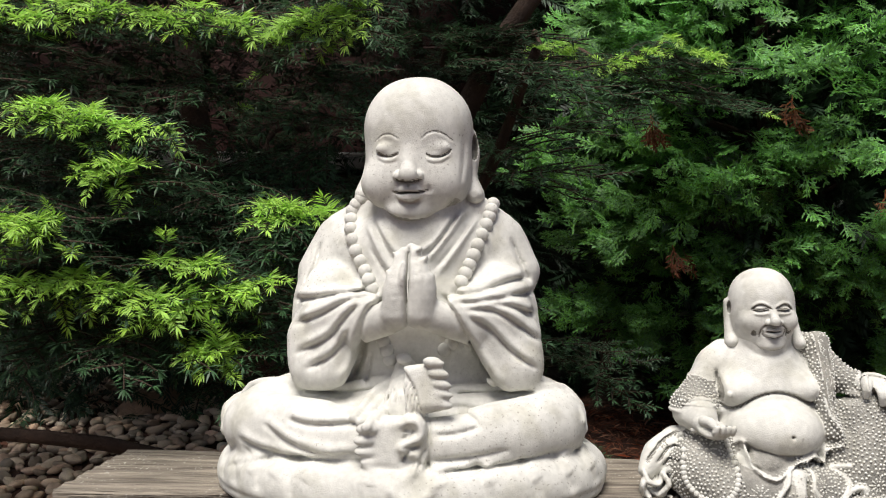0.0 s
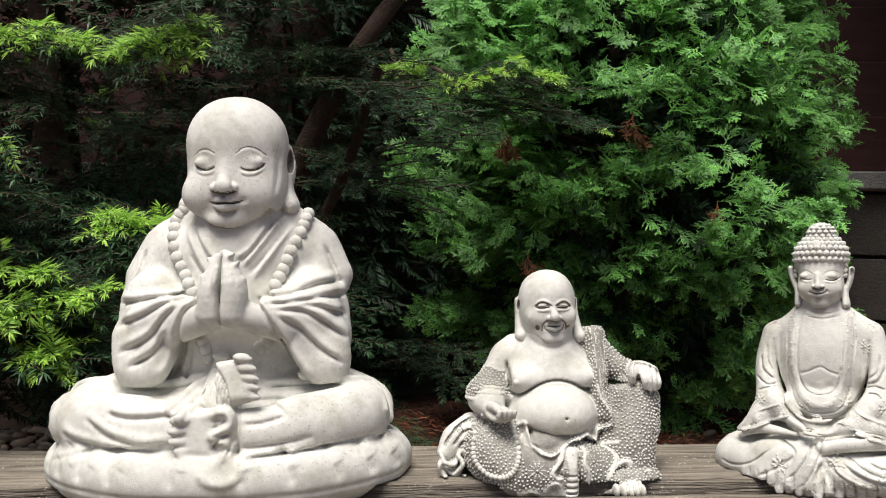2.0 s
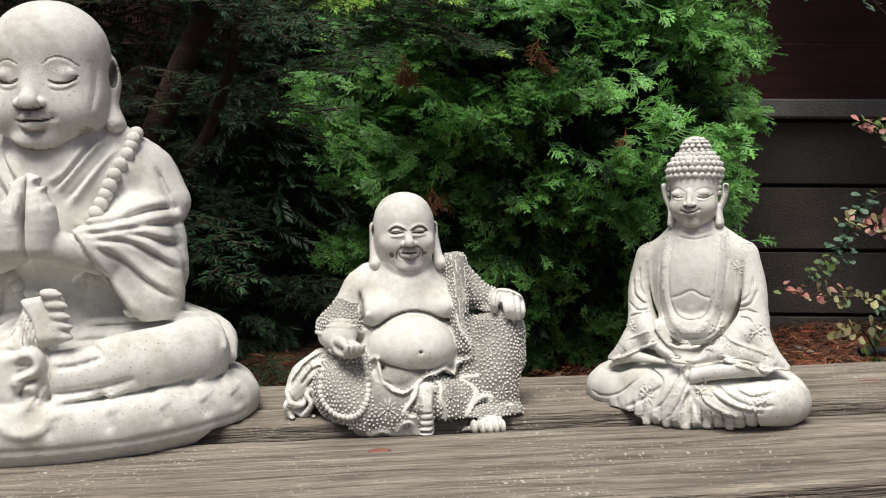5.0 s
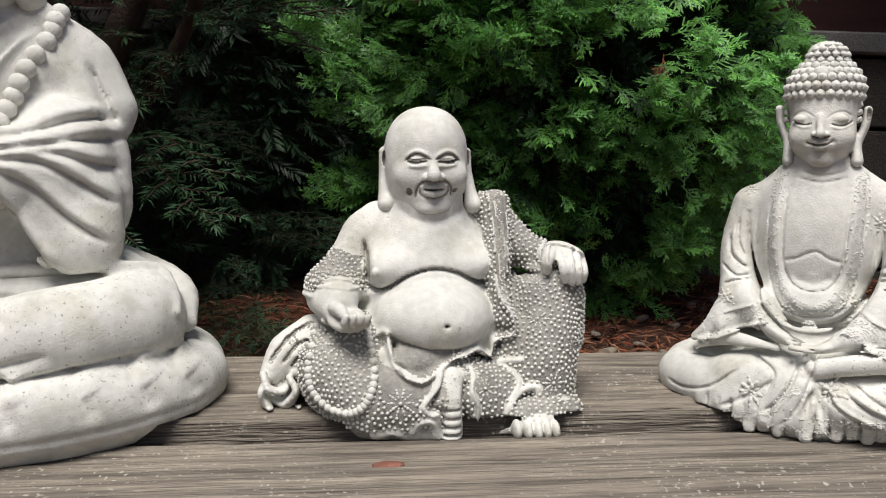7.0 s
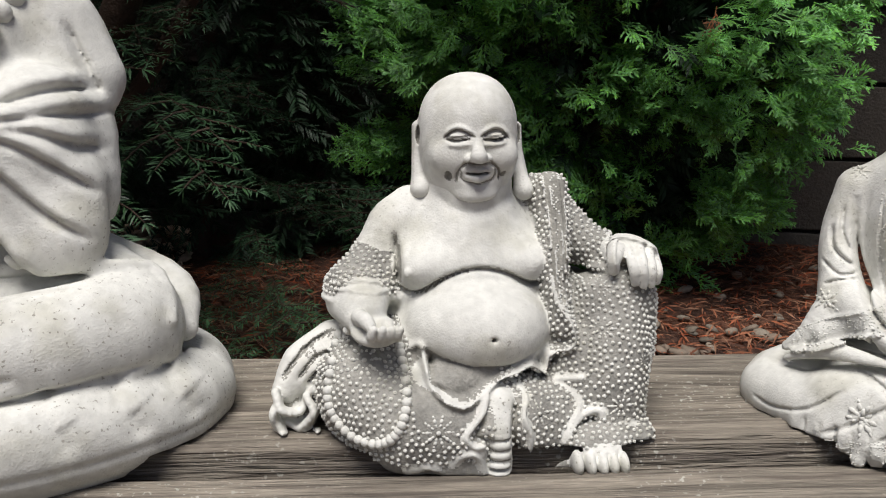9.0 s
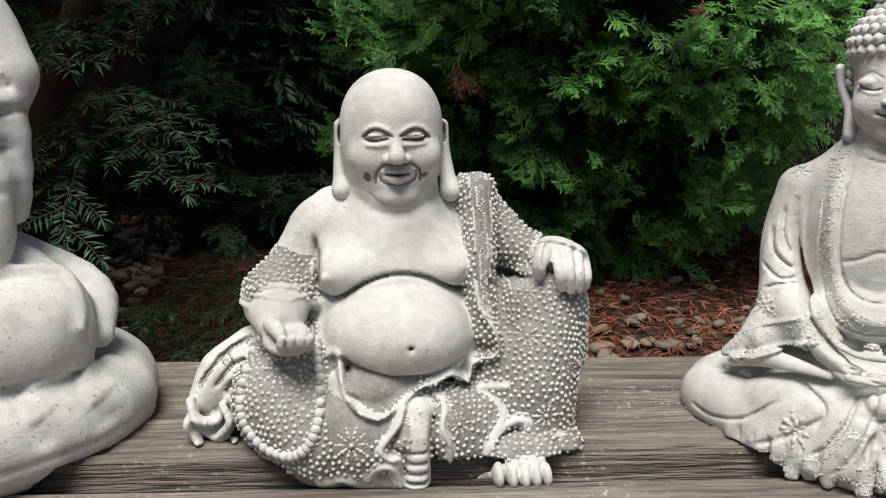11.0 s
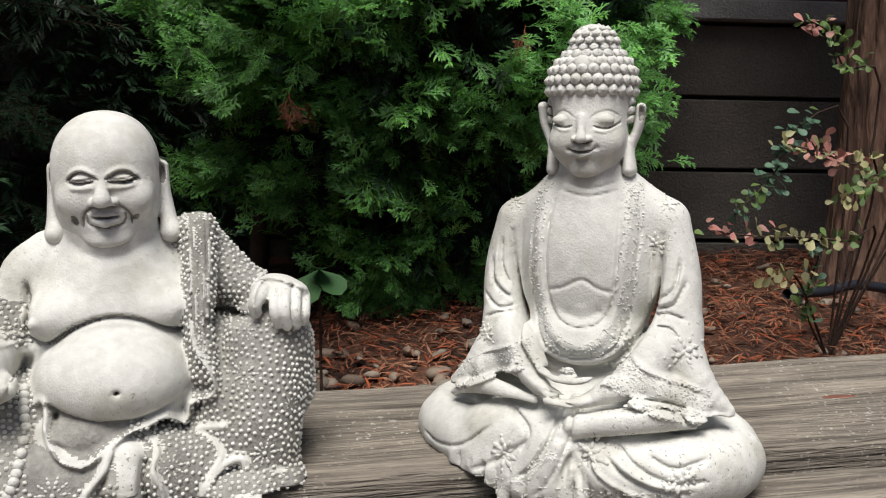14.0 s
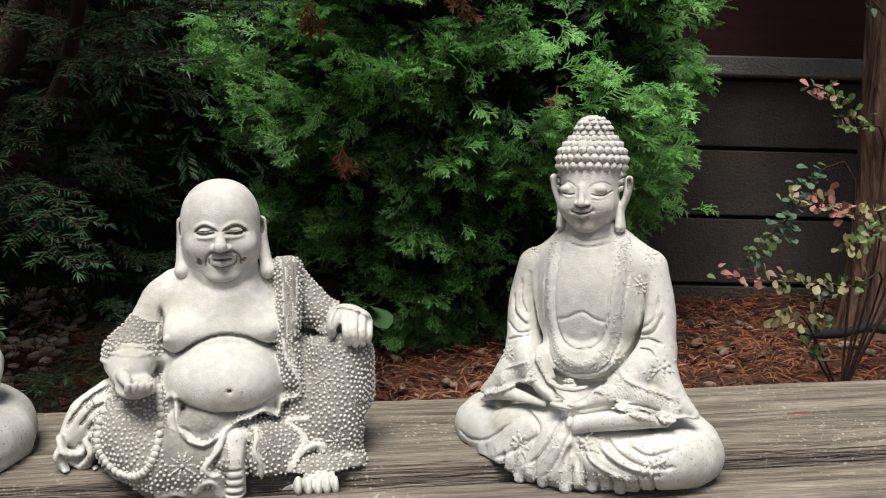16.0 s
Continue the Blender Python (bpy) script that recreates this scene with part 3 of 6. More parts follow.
    # sleeve openings: a proud edge, a deep hollow behind it
    EDGES = [[(-2.88, 19.40), (-4.41, 18.12), (-5.24, 15.66), (-5.82, 12.90), (-6.99, 10.87)], [(3.43, 19.53), (4.88, 18.00), (6.12, 15.63), (7.74, 12.75), (9.47, 10.61)]]
    b.strokes(EDGES, 0.42, 0.45, y_to=0)
    b.strokes([[(-2.33, 19.12), (-3.76, 18.01), (-4.58, 15.70), (-5.02, 13.20), (-6.32, 10.55)], [(3.06, 19.25), (4.27, 18.04), (5.49, 15.65), (6.77, 12.76), (8.82, 10.16)]], 0.34, -0.6, y_to=0)
    # collar and neck opening
    b.strokes([[(-3.35, 26.40), (-2.17, 24.41), (-1.12, 23.20)], [(-4.61, 26.40), (-3.16, 23.58), (-1.89, 21.55)]], 0.32, 0.5, y_to=0)
    b.strokes([[(5.31, 27.93), (3.38, 24.97), (1.57, 22.65)], [(3.88, 27.22), (2.29, 24.69), (0.75, 23.53)], [(6.38, 26.97), (4.60, 24.13), (2.67, 21.40)]], 0.3, 0.48, y_to=0)
    b.strokes([[(-4.04, 26.68), (-2.60, 24.02), (-1.45, 22.32)], [(4.54, 27.35), (2.82, 24.69), (1.19, 22.98)], [(5.65, 26.40), (3.93, 23.86), (2.28, 21.89)], [(-4.14, 23.86), (-3.07, 22.20), (-1.96, 20.69)]], 0.22, -0.4, y_to=0)
    # folds running from the elbow to the opening
    GROOVES = [[(-12.37, 18.58), (-9.40, 18.96), (-6.37, 19.47), (-3.54, 19.94)], [(-11.48, 16.36), (-8.55, 17.47), (-6.01, 18.79), (-3.76, 19.31)], [(-11.17, 13.62), (-8.00, 15.10), (-6.11, 17.24), (-4.58, 18.54)], [(-10.07, 12.16), (-7.45, 13.57), (-5.81, 15.98)],
               [(11.15, 20.84), (9.48, 20.57), (6.77, 19.63), (3.81, 19.42)], [(12.04, 19.39), (9.47, 19.17), (6.78, 18.78), (4.53, 18.68)], [(12.37, 14.94), (10.28, 16.53), (8.13, 17.82), (5.29, 18.05)], [(12.23, 12.26), (9.74, 14.01), (7.76, 16.06), (5.83, 17.30)], [(11.98, 17.16), (10.02, 18.13), (7.85, 18.56)],
               [(-9.99, 24.44), (-10.51, 22.14), (-11.30, 20.15)], [(9.77, 24.71), (10.89, 22.17), (11.61, 20.49)]]
    b.strokes(GROOVES, 0.3, -0.52, y_to=3)
    b.strokes([[(x, z + 0.75) for x, z in p] for p in GROOVES[:9]], 0.42, 0.4, y_to=3)
    # hem of the robe round the lap
    b.tube(b.skin([(-18.74, 7.16), (-16.76, 9.86), (-12.36, 10.39), (-7.67, 10.06), (-4.31, 10.58), (-1.59, 11.18)], 0.1), [0.3, 0.4, 0.5, 0.5, 0.5, 0.4], 0.5)
    b.tube(b.skin([(16.61, 7.34), (15.14, 9.94), (12.16, 10.50), (8.41, 10.08), (4.21, 10.17)], 0.1), [0.3, 0.4, 0.45, 0.45, 0.3], 0.5)
    b.strokes([[(-11.25, 9.75), (-7.60, 9.63), (-4.28, 9.97), (-1.57, 10.37)], [(4.24, 9.80), (7.89, 9.71), (11.61, 10.06)], [(-4.50, 10.39), (-4.36, 12.16), (-3.94, 13.70)]], 0.26, -0.5, y_to=0)
    # knee folds
    KNEES = [[(-16.15, 5.63), (-14.01, 4.93), (-10.19, 4.52), (-4.42, 4.68)], [(-13.34, 7.25), (-10.38, 5.65), (-7.16, 5.10), (-4.39, 5.23)], [(-10.97, 7.94), (-8.43, 7.60), (-4.24, 7.88)], [(-7.23, 9.19), (-4.35, 9.63)],
             [(2.57, 4.01), (6.39, 3.96), (11.02, 4.57), (15.61, 5.13)], [(2.53, 8.62), (5.61, 8.60), (6.68, 7.73), (4.58, 7.13), (2.56, 7.05)], [(2.59, 4.87), (5.88, 5.08), (9.46, 5.69)]]
    b.strokes(KNEES, 0.3, -0.42, y_to=-3)
    b.strokes([[(x, z + 0.7) for x, z in p] for p in KNEES[:3]], 0.42, 0.36, y_to=-3)
    # upper foot, sole forward, its five toes
    b.block((1.77, -12.20, 11.11), (2.0, 1.1, 2.2), 0.8, 0.4, turn=(-15, -8, 0))
    for x, z in ((2.86, 13.57), (3.32, 12.55), (3.57, 11.59), (3.67, 10.73), (3.67, 9.81)):
        b.egg((x - 0.15, -12.9, z), (1.0, 0.75, 0.5), 0.18, turn=(0, 8, 0))
        b.stroke([(x + 0.2, z + 0.2), (x + 0.55, z + 0.22), (x + 0.7, z)], 0.08, -0.12, y_to=-10)
    # lower foot
    b.block((-1.56, -13.80, 6.21), (1.9, 0.9, 2.1), 0.7, 0.3, turn=(-10, 3, 0))
    for x, z in ((-3.32, 7.71), (-3.53, 6.70), (-3.43, 5.69), (-3.17, 4.74), (-2.82, 3.89)):
        b.egg((x + 0.15, -14.4, z), (1.0, 0.8, 0.52), 0.18)
        b.stroke([(x - 0.15, z + 0.2), (x - 0.5, z + 0.22), (x - 0.65, z)], 0.08, -0.12, y_to=-10)
    b.stroke([(-2.66, 8.56), (-1.24, 8.63), (0.30, 8.55)], 0.2, -0.35, y_to=-8)
    # gathered cloth beside the tassel
    for p in ([(-4.58, 8.43), (-3.43, 9.79), (-1.77, 10.94)], [(-3.96, 8.07), (-2.81, 9.28), (-1.46, 10.12)], [(-3.12, 7.99), (-2.03, 8.73), (-1.21, 9.36)]):
        b.tube(b.skin(p, 0.3), [0.45, 0.6, 0.45], 0.12)
    # tassel of cords, sash knot
    b.tube(b.skin([(-0.52, 13.12), (-0.32, 11.09), (-0.38, 9.01)], 1.1), [0.7, 1.6, 2.05], 0.1, flat=0.6)
    b.egg(b.skin([(-0.52, 13.28)], 0.6)[0], (0.8, 0.7, 0.55), 0.1)
    for i in range(8):
        k = (i - 3.5) / 3.5
        b.stroke([(x + w * k, z) for (x, z), w in zip(((-0.42, 12.88), (-0.26, 11.17), (-0.22, 9.00)), (0.3, 1.25, 1.75))], 0.15, -0.5, y_to=-8)
    b.egg((0.74, -13.40, 6.08), (1.6, 0.9, 2.7), 0.2)
    b.strokes([[(-0.52, 8.29), (1.30, 8.41), (1.71, 7.11), (-0.02, 6.17), (1.61, 5.09), (0.59, 3.56)]], 0.42, 0.7, y_to=-8)
    b.strokes([[(-0.02, 7.59), (1.00, 7.50), (-0.02, 6.78)], [(1.51, 6.30), (0.49, 5.68), (-0.12, 4.76)], [(2.01, 5.95), (1.40, 4.18)], [(2.24, 8.06), (2.35, 6.03), (2.19, 3.99)]], 0.24, -0.55, y_to=-8)
    # soft folds of the cushion
    for a in (-80, -62, -47, -33, -12, 9, 24, 40, 55, 72):
        x = -0.4 + 18.6 * math.sin(radians(a))
        b.stroke([(x * 0.90, 4.9), (x * 0.97, 3.4), (x * 1.01 + 0.6, 1.4)], 0.7, -0.32, y_to=-1)
        b.stroke([(x * 0.88 + 1.1, 4.6), (x * 0.95 + 1.2, 3.0)], 0.7, 0.25, y_to=-1)
    b.strokes([[(-1.13, 3.38), (-0.32, 2.24), (1.19, 1.87), (2.55, 2.39), (3.02, 3.70)]], 0.5, 0.4, y_to=-5)
    b.strokes([[(-18.21, 2.65), (-13.12, 4.11), (-7.79, 4.43), (-3.04, 3.71)], [(2.74, 3.81), (6.95, 4.17), (12.03, 4.52), (16.74, 4.42)]], 0.34, -0.22, y_to=0)
    b.stroke([(-20, 1.0), (-10, 0.5), (0, 0.4), (10, 0.5), (20, 1.0)], 0.3, -0.2, y_to=2)
    b.wobble(2.6, 0.05).wobble(0.9, 0.025, 8).stand(pose(-0.028, 0.922, 0.762, 0, 0, -4) @ Matrix.Diagonal((1, 0.84, 1, 1)), (0.847, -0.083), 1.2)
    S.clay(b)
    # beads
    for pts, n in (([(-5.68, 28.93), (-6.58, 27.74), (-6.49, 25.84), (-5.72, 23.58), (-4.68, 21.64), (-3.88, 19.90)], 11), ([(7.89, 28.42), (7.45, 26.96), (6.59, 24.69), (5.73, 22.48), (4.84, 20.57)], 10), ([(-2.72, 14.79), (-2.37, 13.92), (-2.09, 13.02)], 3), ([(3.92, 14.56), (3.25, 13.97)], 2)):
        S.balls(b.on(curve_points(pts, n), 0.2), 0.74, sub=2)
    # head
    h = Clay((-9, -9.5, 24.5), (9, 9, 43.5), 0.11)
    h.egg((0.31, 0.00, 36.7), (5.4, 6.1, 4.6), 0.6)
    h.egg((0.31, 0.00, 35.14), (5.4, 6.1, 5.2), 1.0)
    h.egg((0.36, -0.60, 31.22), (5.4, 5.7, 4.6), 1.8)
    for p in ((-2.88, -3.20, 30.33), (2.49, -3.20, 30.30)):
        h.egg(p, (2.3, 2.2, 2.2), 1.2)
    h.egg((-0.31, -4.00, 27.54), (2.2, 1.7, 1.2), 1.2)
    for pts in ([(-4.7, 3.6, 35.6), (-4.85, 3.6, 33.6), (-5.2, 2.6, 31.3), (-5.47, 1.40, 29.45)], [(5.35, 1.50, 35.54), (5.76, 1.70, 33.69), (5.60, 1.20, 31.31), (6.02, 0.60, 29.36)]):
        h.tube(pts, [0.8, 0.75, 0.7, 1.0], 0.25, flat=1.7)
    # ear hollow dark from wash and painted shade
    h.egg((5.90, 0.80, 34.19), (0.45, 0.9, 1.3), 0.2, carve=True, tag=3)
    h.stroke([(5.16, 34.99), (5.04, 32.43), (4.81, 30.14)], 0.3, -0.14, y_to=3)
    # closed eyes under thin arched brows
    for hollow, lid, line, brow in (((-2.09, -7.20, 33.39), (-2.35, -4.85, 33.61), [(-3.35, 33.23), (-2.69, 32.86), (-1.89, 32.79), (-1.23, 33.06)], [(-3.62, 34.38), (-2.82, 34.92), (-2.00, 34.92), (-1.12, 34.42)]),
                                    ((2.69, -7.20, 33.46), (2.54, -4.85, 33.68), [(1.52, 32.93), (2.17, 32.70), (3.04, 32.82), (3.82, 33.38)], [(1.02, 34.46), (1.95, 35.11), (3.03, 35.03), (4.02, 34.36)])):
        h.egg(hollow, (1.4, 0.8, 0.7), 1.0, carve=True)
        h.egg(lid, (1.2, 0.8, 0.68), 0.3)
        # lid and brow lines take dark stone: stain with shade painted in
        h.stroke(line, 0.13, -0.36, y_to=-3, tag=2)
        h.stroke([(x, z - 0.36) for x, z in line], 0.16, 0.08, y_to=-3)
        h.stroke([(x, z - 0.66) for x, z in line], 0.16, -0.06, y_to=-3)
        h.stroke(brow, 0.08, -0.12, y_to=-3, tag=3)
        h.stroke([(x, z - 0.25) for x, z in brow], 0.2, 0.04, y_to=-3)
    # small broad nose
    h.tube([(-0.29, -5.50, 33.31), (-0.21, -6.30, 31.93), (-0.15, -7.00, 30.95)], [0.5, 0.6, 0.9], 0.6)
    for p in ((-1.10, -6.20, 30.85), (0.71, -6.20, 30.89)):
        h.egg(p, (0.62, 0.7, 0.55), 0.2)
    h.stroke([(-1.41, 30.40), (-0.17, 30.21), (1.00, 30.44)], 0.14, -0.34, y_to=-3, tag=2)
    # lips
    h.tube([(-1.52, -5.40, 29.42), (-0.67, -6.10, 29.60), (-0.17, -6.20, 29.48), (0.32, -6.10, 29.59), (1.25, -5.40, 29.46)], [0.22, 0.48, 0.42, 0.48, 0.22], 0.22)
    h.tube([(-1.11, -5.60, 28.97), (-0.12, -6.10, 28.77), (0.82, -5.60, 29.01)], [0.28, 0.52, 0.28], 0.25)
    h.stroke([(-1.77, 29.35), (-0.78, 29.21), (-0.11, 29.26), (0.65, 29.26), (1.65, 29.45)], 0.11, -0.42, y_to=-3, tag=2)
    h.stroke([(-1.12, 28.35), (-0.13, 28.23), (0.86, 28.39)], 0.3, -0.2, y_to=-3)
    for p in ((-1.71, -6.20, 29.32), (1.75, -6.20, 29.47)):
        h.egg(p, (0.35, 0.6, 0.4), 0.4, carve=True)
    h.stroke([(-0.17, 30.03), (-0.17, 29.75)], 0.18, -0.16, y_to=-3)
    # line under the chin darkened, wash plus painted shade
    h.stroke([(-3.23, 27.66), (-1.56, 26.73), (0.39, 26.45), (2.41, 26.95), (4.33, 28.57)], 0.4, -0.3, y_to=-1, tag=3)
    h.wobble(1.5, 0.03).wobble(0.5, 0.012, 4)
    S.clay(h)
    ob = S.finish("statue", pose(-0.028, 0.922, 0.762, 0, 0, -4), CLAYS, 0.84)
    return tagged(ob, "large pale cast-stone seated figure, palms pressed together, on a round cushion", "statue", group="statues on the bench")


pray_statue()


def laugh_statue():
    """Bald, big-bellied laughing figure with a studded robe and a loop of beads."""
    S = Statue()
    b = Clay((-13.8, -12.5, -2.0), (13, 10, 18.5), 0.125)
    # bell-shaped cuff, cut off level
    b.tube([(-5.78, 0.20, 10.46), (-6.85, -1.20, 8.41)], [1.4, 2.35], 0.1, tag=1)
    cx, cy, cz = (-6.96, -1.20, 8.13)
    b.block((cx, cy, cz - 2.0), (3.0, 3.4, 2.0), 0.1, 0.05, carve=True)
    b.tube([(cx + 2.3 * math.cos(radians(a)), cy + 2.3 * math.sin(radians(a)), cz) for a in range(0, 361, 30)], 0.16, 0.05, n=40, tag=0)
    # trunk, belly, breasts
    b.egg((0, 0.5, 1.3), (10.2, 7.5, 2.2), 0.4, tag=1)
    b.egg((0, 1.2, 8), (5.8, 5.0, 7.0), 1, tag=0)
    b.egg((0.3, 1.00, 10.9), (5.1, 3.8, 2.5), 1.0, tag=0)
    b.egg((0.17, 0.00, 9.84), (5.0, 3.6, 2.6), 1.0, tag=0)
    b.tube([(0.03, 0.40, 12.28), (0.05, 0.20, 14.79)], [3.2, 2.8], 1, tag=0)
    b.egg((0.23, -2.30, 6.38), (4.7, 4.9, 3.3), 0.35, tag=0)
    for p in ((-2.91, -2.00, 10.04), (3.16, -2.00, 10.20)):
        b.egg(p, (1.9, 1.9, 1.35), 0.9, tag=0)
    for p in ((-4.12, -3.50, 9.88), (3.88, -3.50, 10.36)):
        b.egg(p, 0.32, 0.15)
    # crease under the breasts in dark stone: wash with shade painted in
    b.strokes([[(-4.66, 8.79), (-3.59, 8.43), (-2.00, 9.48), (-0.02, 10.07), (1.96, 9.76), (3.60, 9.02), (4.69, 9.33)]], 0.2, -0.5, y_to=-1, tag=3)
    b.egg((0.67, -7.20, 6.52), (0.2, 1.0, 0.15), 0.25, carve=True)
    b.stroke([(-3.67, 5.79), (-2.09, 5.10), (-0.21, 4.77), (2.05, 4.70), (4.44, 5.58)], 0.25, -0.3, y_to=-1)
    # bare arm, forearm out of the cuff, open palm
    b.tube([(-3.58, 0.80, 13.06), (-4.88, 0.40, 12.19), (-5.77, -0.10, 10.27)], [1.75, 1.6, 1.35], 0.7, tag=0)
    b.stroke([(-4.79, 11.90), (-4.61, 10.58), (-4.69, 8.97)], 0.25, -0.4, y_to=1, tag=3)
    b.tube([(-6.79, -1.20, 8.12), (-6.76, -4.00, 7.74)], [1.8, 1.35], 0.3, tag=0)
    b.tube([(-7.79, -1.60, 7.72), (-7.20, -4.60, 7.47)], [1.3, 0.9], 0.3, tag=0)
    b.egg((-6.12, -5.60, 6.90), (1.5, 1.5, 0.6), 0.3, turn=(15, 0, 0), tag=0)
    for i in range(4):
        x, z = ((-6.40, 6.93), (-5.87, 6.92), (-5.35, 6.90), (-4.89, 6.89))[i]
        b.tube([(x, -6.2, z - 0.1), (x, -7.4, z + 0.1), (x + 0.08, -7.7, z + 0.55)], [0.27, 0.28, 0.24], 0.03, tag=0)
        # finger gaps coloured dark, part wash, part painted shade
        b.stroke([(x + 0.27, z - 0.2), (x + 0.27, z + 0.6)], 0.08, -0.2, y_to=-4, tag=3)
    b.tube([(-7.10, -5.60, 7.75), (-6.77, -6.60, 7.79), (-6.53, -7.00, 7.58)], [0.5, 0.45, 0.34], 0.12, tag=0)
    # robe over the other shoulder, raised knee
    b.tube([(4.83, 1.00, 13.85), (6.71, 0.40, 11.63), (8.50, -1.00, 10.52)], [1.6, 1.65, 1.2], 0.7, tag=1)
    b.tube([(5.28, -0.40, 14.63), (5.20, -2.20, 11.59), (5.05, -3.40, 8.73), (5.33, -4.40, 6.56)], [1.1, 0.95, 0.85, 0.7], 0.4, tag=1)
    b.egg((5.6, 0.8, 4.75), (4.3, 5.0, 5.0), 0.8, tag=1)
    b.tube([(8.95, -2.20, 7.81), (8.54, -3.50, 4.43), (8.25, -4.20, 1.08), (8.75, -4.00, -2.33)], [2.6, 2.55, 2.4, 2.3], 0.5, tag=1)
    b.block((9.36, -1.40, 6.13), (2.5, 2.6, 3.2), 1.7, 0.5, tag=1)
    b.tube([(6.47, -3.40, 4.46), (6.34, -4.60, -0.85)], [2.0, 2.0], 0.6, tag=1)
    b.stroke([(5.66, 9.44), (6.40, 9.30), (8.27, 9.66)], 0.3, -0.6, y_to=2, tag=3)
    # hand on the knee
    b.tube([(8.85, -1.40, 10.38), (9.99, -2.60, 10.81)], [0.95, 1.0], 0.3, tag=0)
    b.tube([(9.46, -2.60, 10.75), (10.81, -2.80, 10.63)], [0.95, 0.85], 0.3, tag=0)
    for i in range(4):
        p, q, e = ((9.60, -3.50, 11.06), (10.25, -3.50, 11.19), (10.89, -3.30, 11.00), (11.45, -2.90, 10.56))[i], ((9.47, -4.90, 10.27), (10.08, -4.90, 10.26), (10.73, -4.60, 10.11), (11.30, -4.10, 9.85))[i], ((9.65, -4.80, 9.30), (10.20, -4.80, 9.15), (10.78, -4.50, 9.13), (11.25, -4.10, 9.23))[i]
        b.tube([p, q, e], [0.34, 0.33, 0.28], 0.03, tag=0)
    b.tube([(8.97, -3.40, 11.06), (8.40, -4.40, 10.66), (8.41, -4.40, 10.05)], [0.5, 0.45, 0.36], 0.08, tag=0)
    b.strokes([[(8.51, 9.89), (8.28, 11.05), (8.98, 11.84), (10.45, 11.67), (11.71, 10.91)]], 0.14, 0.25, y_to=2, tag=0)
    # folded leg, sack
    b.tube([(-2.07, -1.00, 3.22), (-6.6, -3.0, 2.9), (-4.6, -5.5, 1.2), (-0.21, -6.2, 0.81)], [3.6, 3.2, 2.8, 2.4], 1, tag=1)
    b.egg((-6.85, -4.00, 2.82), (2.35, 2.7, 2.6), 0.5, tag=1)
    b.tube([(-8.65, -0.80, 4.90), (-10.41, -1.40, 3.63), (-11.60, -2.00, 2.36)], [1.5, 1.55, 0.9], 0.6, tag=0)
    b.egg((1.7, -4.60, 1.48), (4.0, 3.0, 2.4), 1, tag=1)
    b.egg((3.7, -4.60, -0.03), (3.4, 2.6, 2.4), 1, tag=1)
    b.egg((0.4, -4.60, -1.33), (5.8, 2.8, 1.6), 0.8, tag=1)
    # pleats and scrolls in dark stone, wash plus shade put into the colour
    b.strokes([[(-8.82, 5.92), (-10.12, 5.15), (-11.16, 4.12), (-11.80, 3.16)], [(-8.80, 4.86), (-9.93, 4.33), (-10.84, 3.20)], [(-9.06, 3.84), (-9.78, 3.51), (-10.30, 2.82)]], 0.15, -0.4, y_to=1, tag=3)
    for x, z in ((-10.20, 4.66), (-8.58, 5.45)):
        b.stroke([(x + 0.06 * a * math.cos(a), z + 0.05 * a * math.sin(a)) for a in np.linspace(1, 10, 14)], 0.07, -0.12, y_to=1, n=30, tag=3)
    # ruffled mouth of the sack
    b.egg((-11.05, -1.80, 0.23), (1.35, 1.1, 1.7), 0.4, tag=3)
    for p in ([(-12.22, 2.54), (-11.81, 1.56), (-10.73, 1.27), (-10.26, 2.22), (-9.77, 2.73)], [(-10.36, 2.22), (-9.90, 1.31), (-10.78, 0.27), (-11.59, 0.59)], [(-12.24, 0.86), (-11.47, -0.25), (-10.45, 0.07), (-9.74, 1.13), (-9.37, 2.01)], [(-11.91, -0.41), (-11.19, -1.35), (-10.34, -1.27), (-10.58, -0.54), (-9.68, 0.04)], [(-12.03, 1.93), (-12.39, 1.23), (-12.11, 0.14)]):
        b.tube([(x, -3.2 - 0.5 * math.sin(1.7 * i), z) for i, (x, z) in enumerate(p)], 0.25, 0.08, tag=0, flat=2.2)
    # plain sheet of cloth under the belly
    b.egg((-1.62, -5.20, 3.59), (2.6, 1.9, 1.5), 0.4, turn=(-10, 0, 0), tag=0)
    b.dye([(-4.47, 5.48), (-3.60, 5.95), (-2.56, 5.31), (-0.52, 4.72), (2.05, 4.56), (1.13, 4.06), (-0.07, 3.44), (-1.18, 2.98), (-2.38, 3.31), (-3.12, 4.14), (-3.37, 5.11)], 1, y_to=-3)
    b.strokes([[(-4.31, 5.47), (-3.51, 5.88), (-3.24, 4.74), (-2.60, 3.46), (-1.25, 2.94), (-0.07, 3.44), (1.23, 4.12), (2.21, 4.35), (3.04, 4.59), (4.11, 4.01), (4.48, 4.96), (5.79, 5.62), (5.60, 7.01), (4.85, 8.12), (4.58, 9.52)]], 0.22, 0.5, y_to=0, tag=0)
    # fold grooves darkened the same way, by wash and painted shade
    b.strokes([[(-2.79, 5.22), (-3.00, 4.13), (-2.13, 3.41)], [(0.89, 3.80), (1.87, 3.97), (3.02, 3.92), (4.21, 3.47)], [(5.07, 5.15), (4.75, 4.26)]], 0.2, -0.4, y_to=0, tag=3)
    # shin and gathered hems
    b.tube([(1.00, -6.80, 2.55), (0.93, -7.60, 1.01), (0.92, -7.60, -1.37)], [1.0, 0.85, 0.75], 0.2, tag=0)
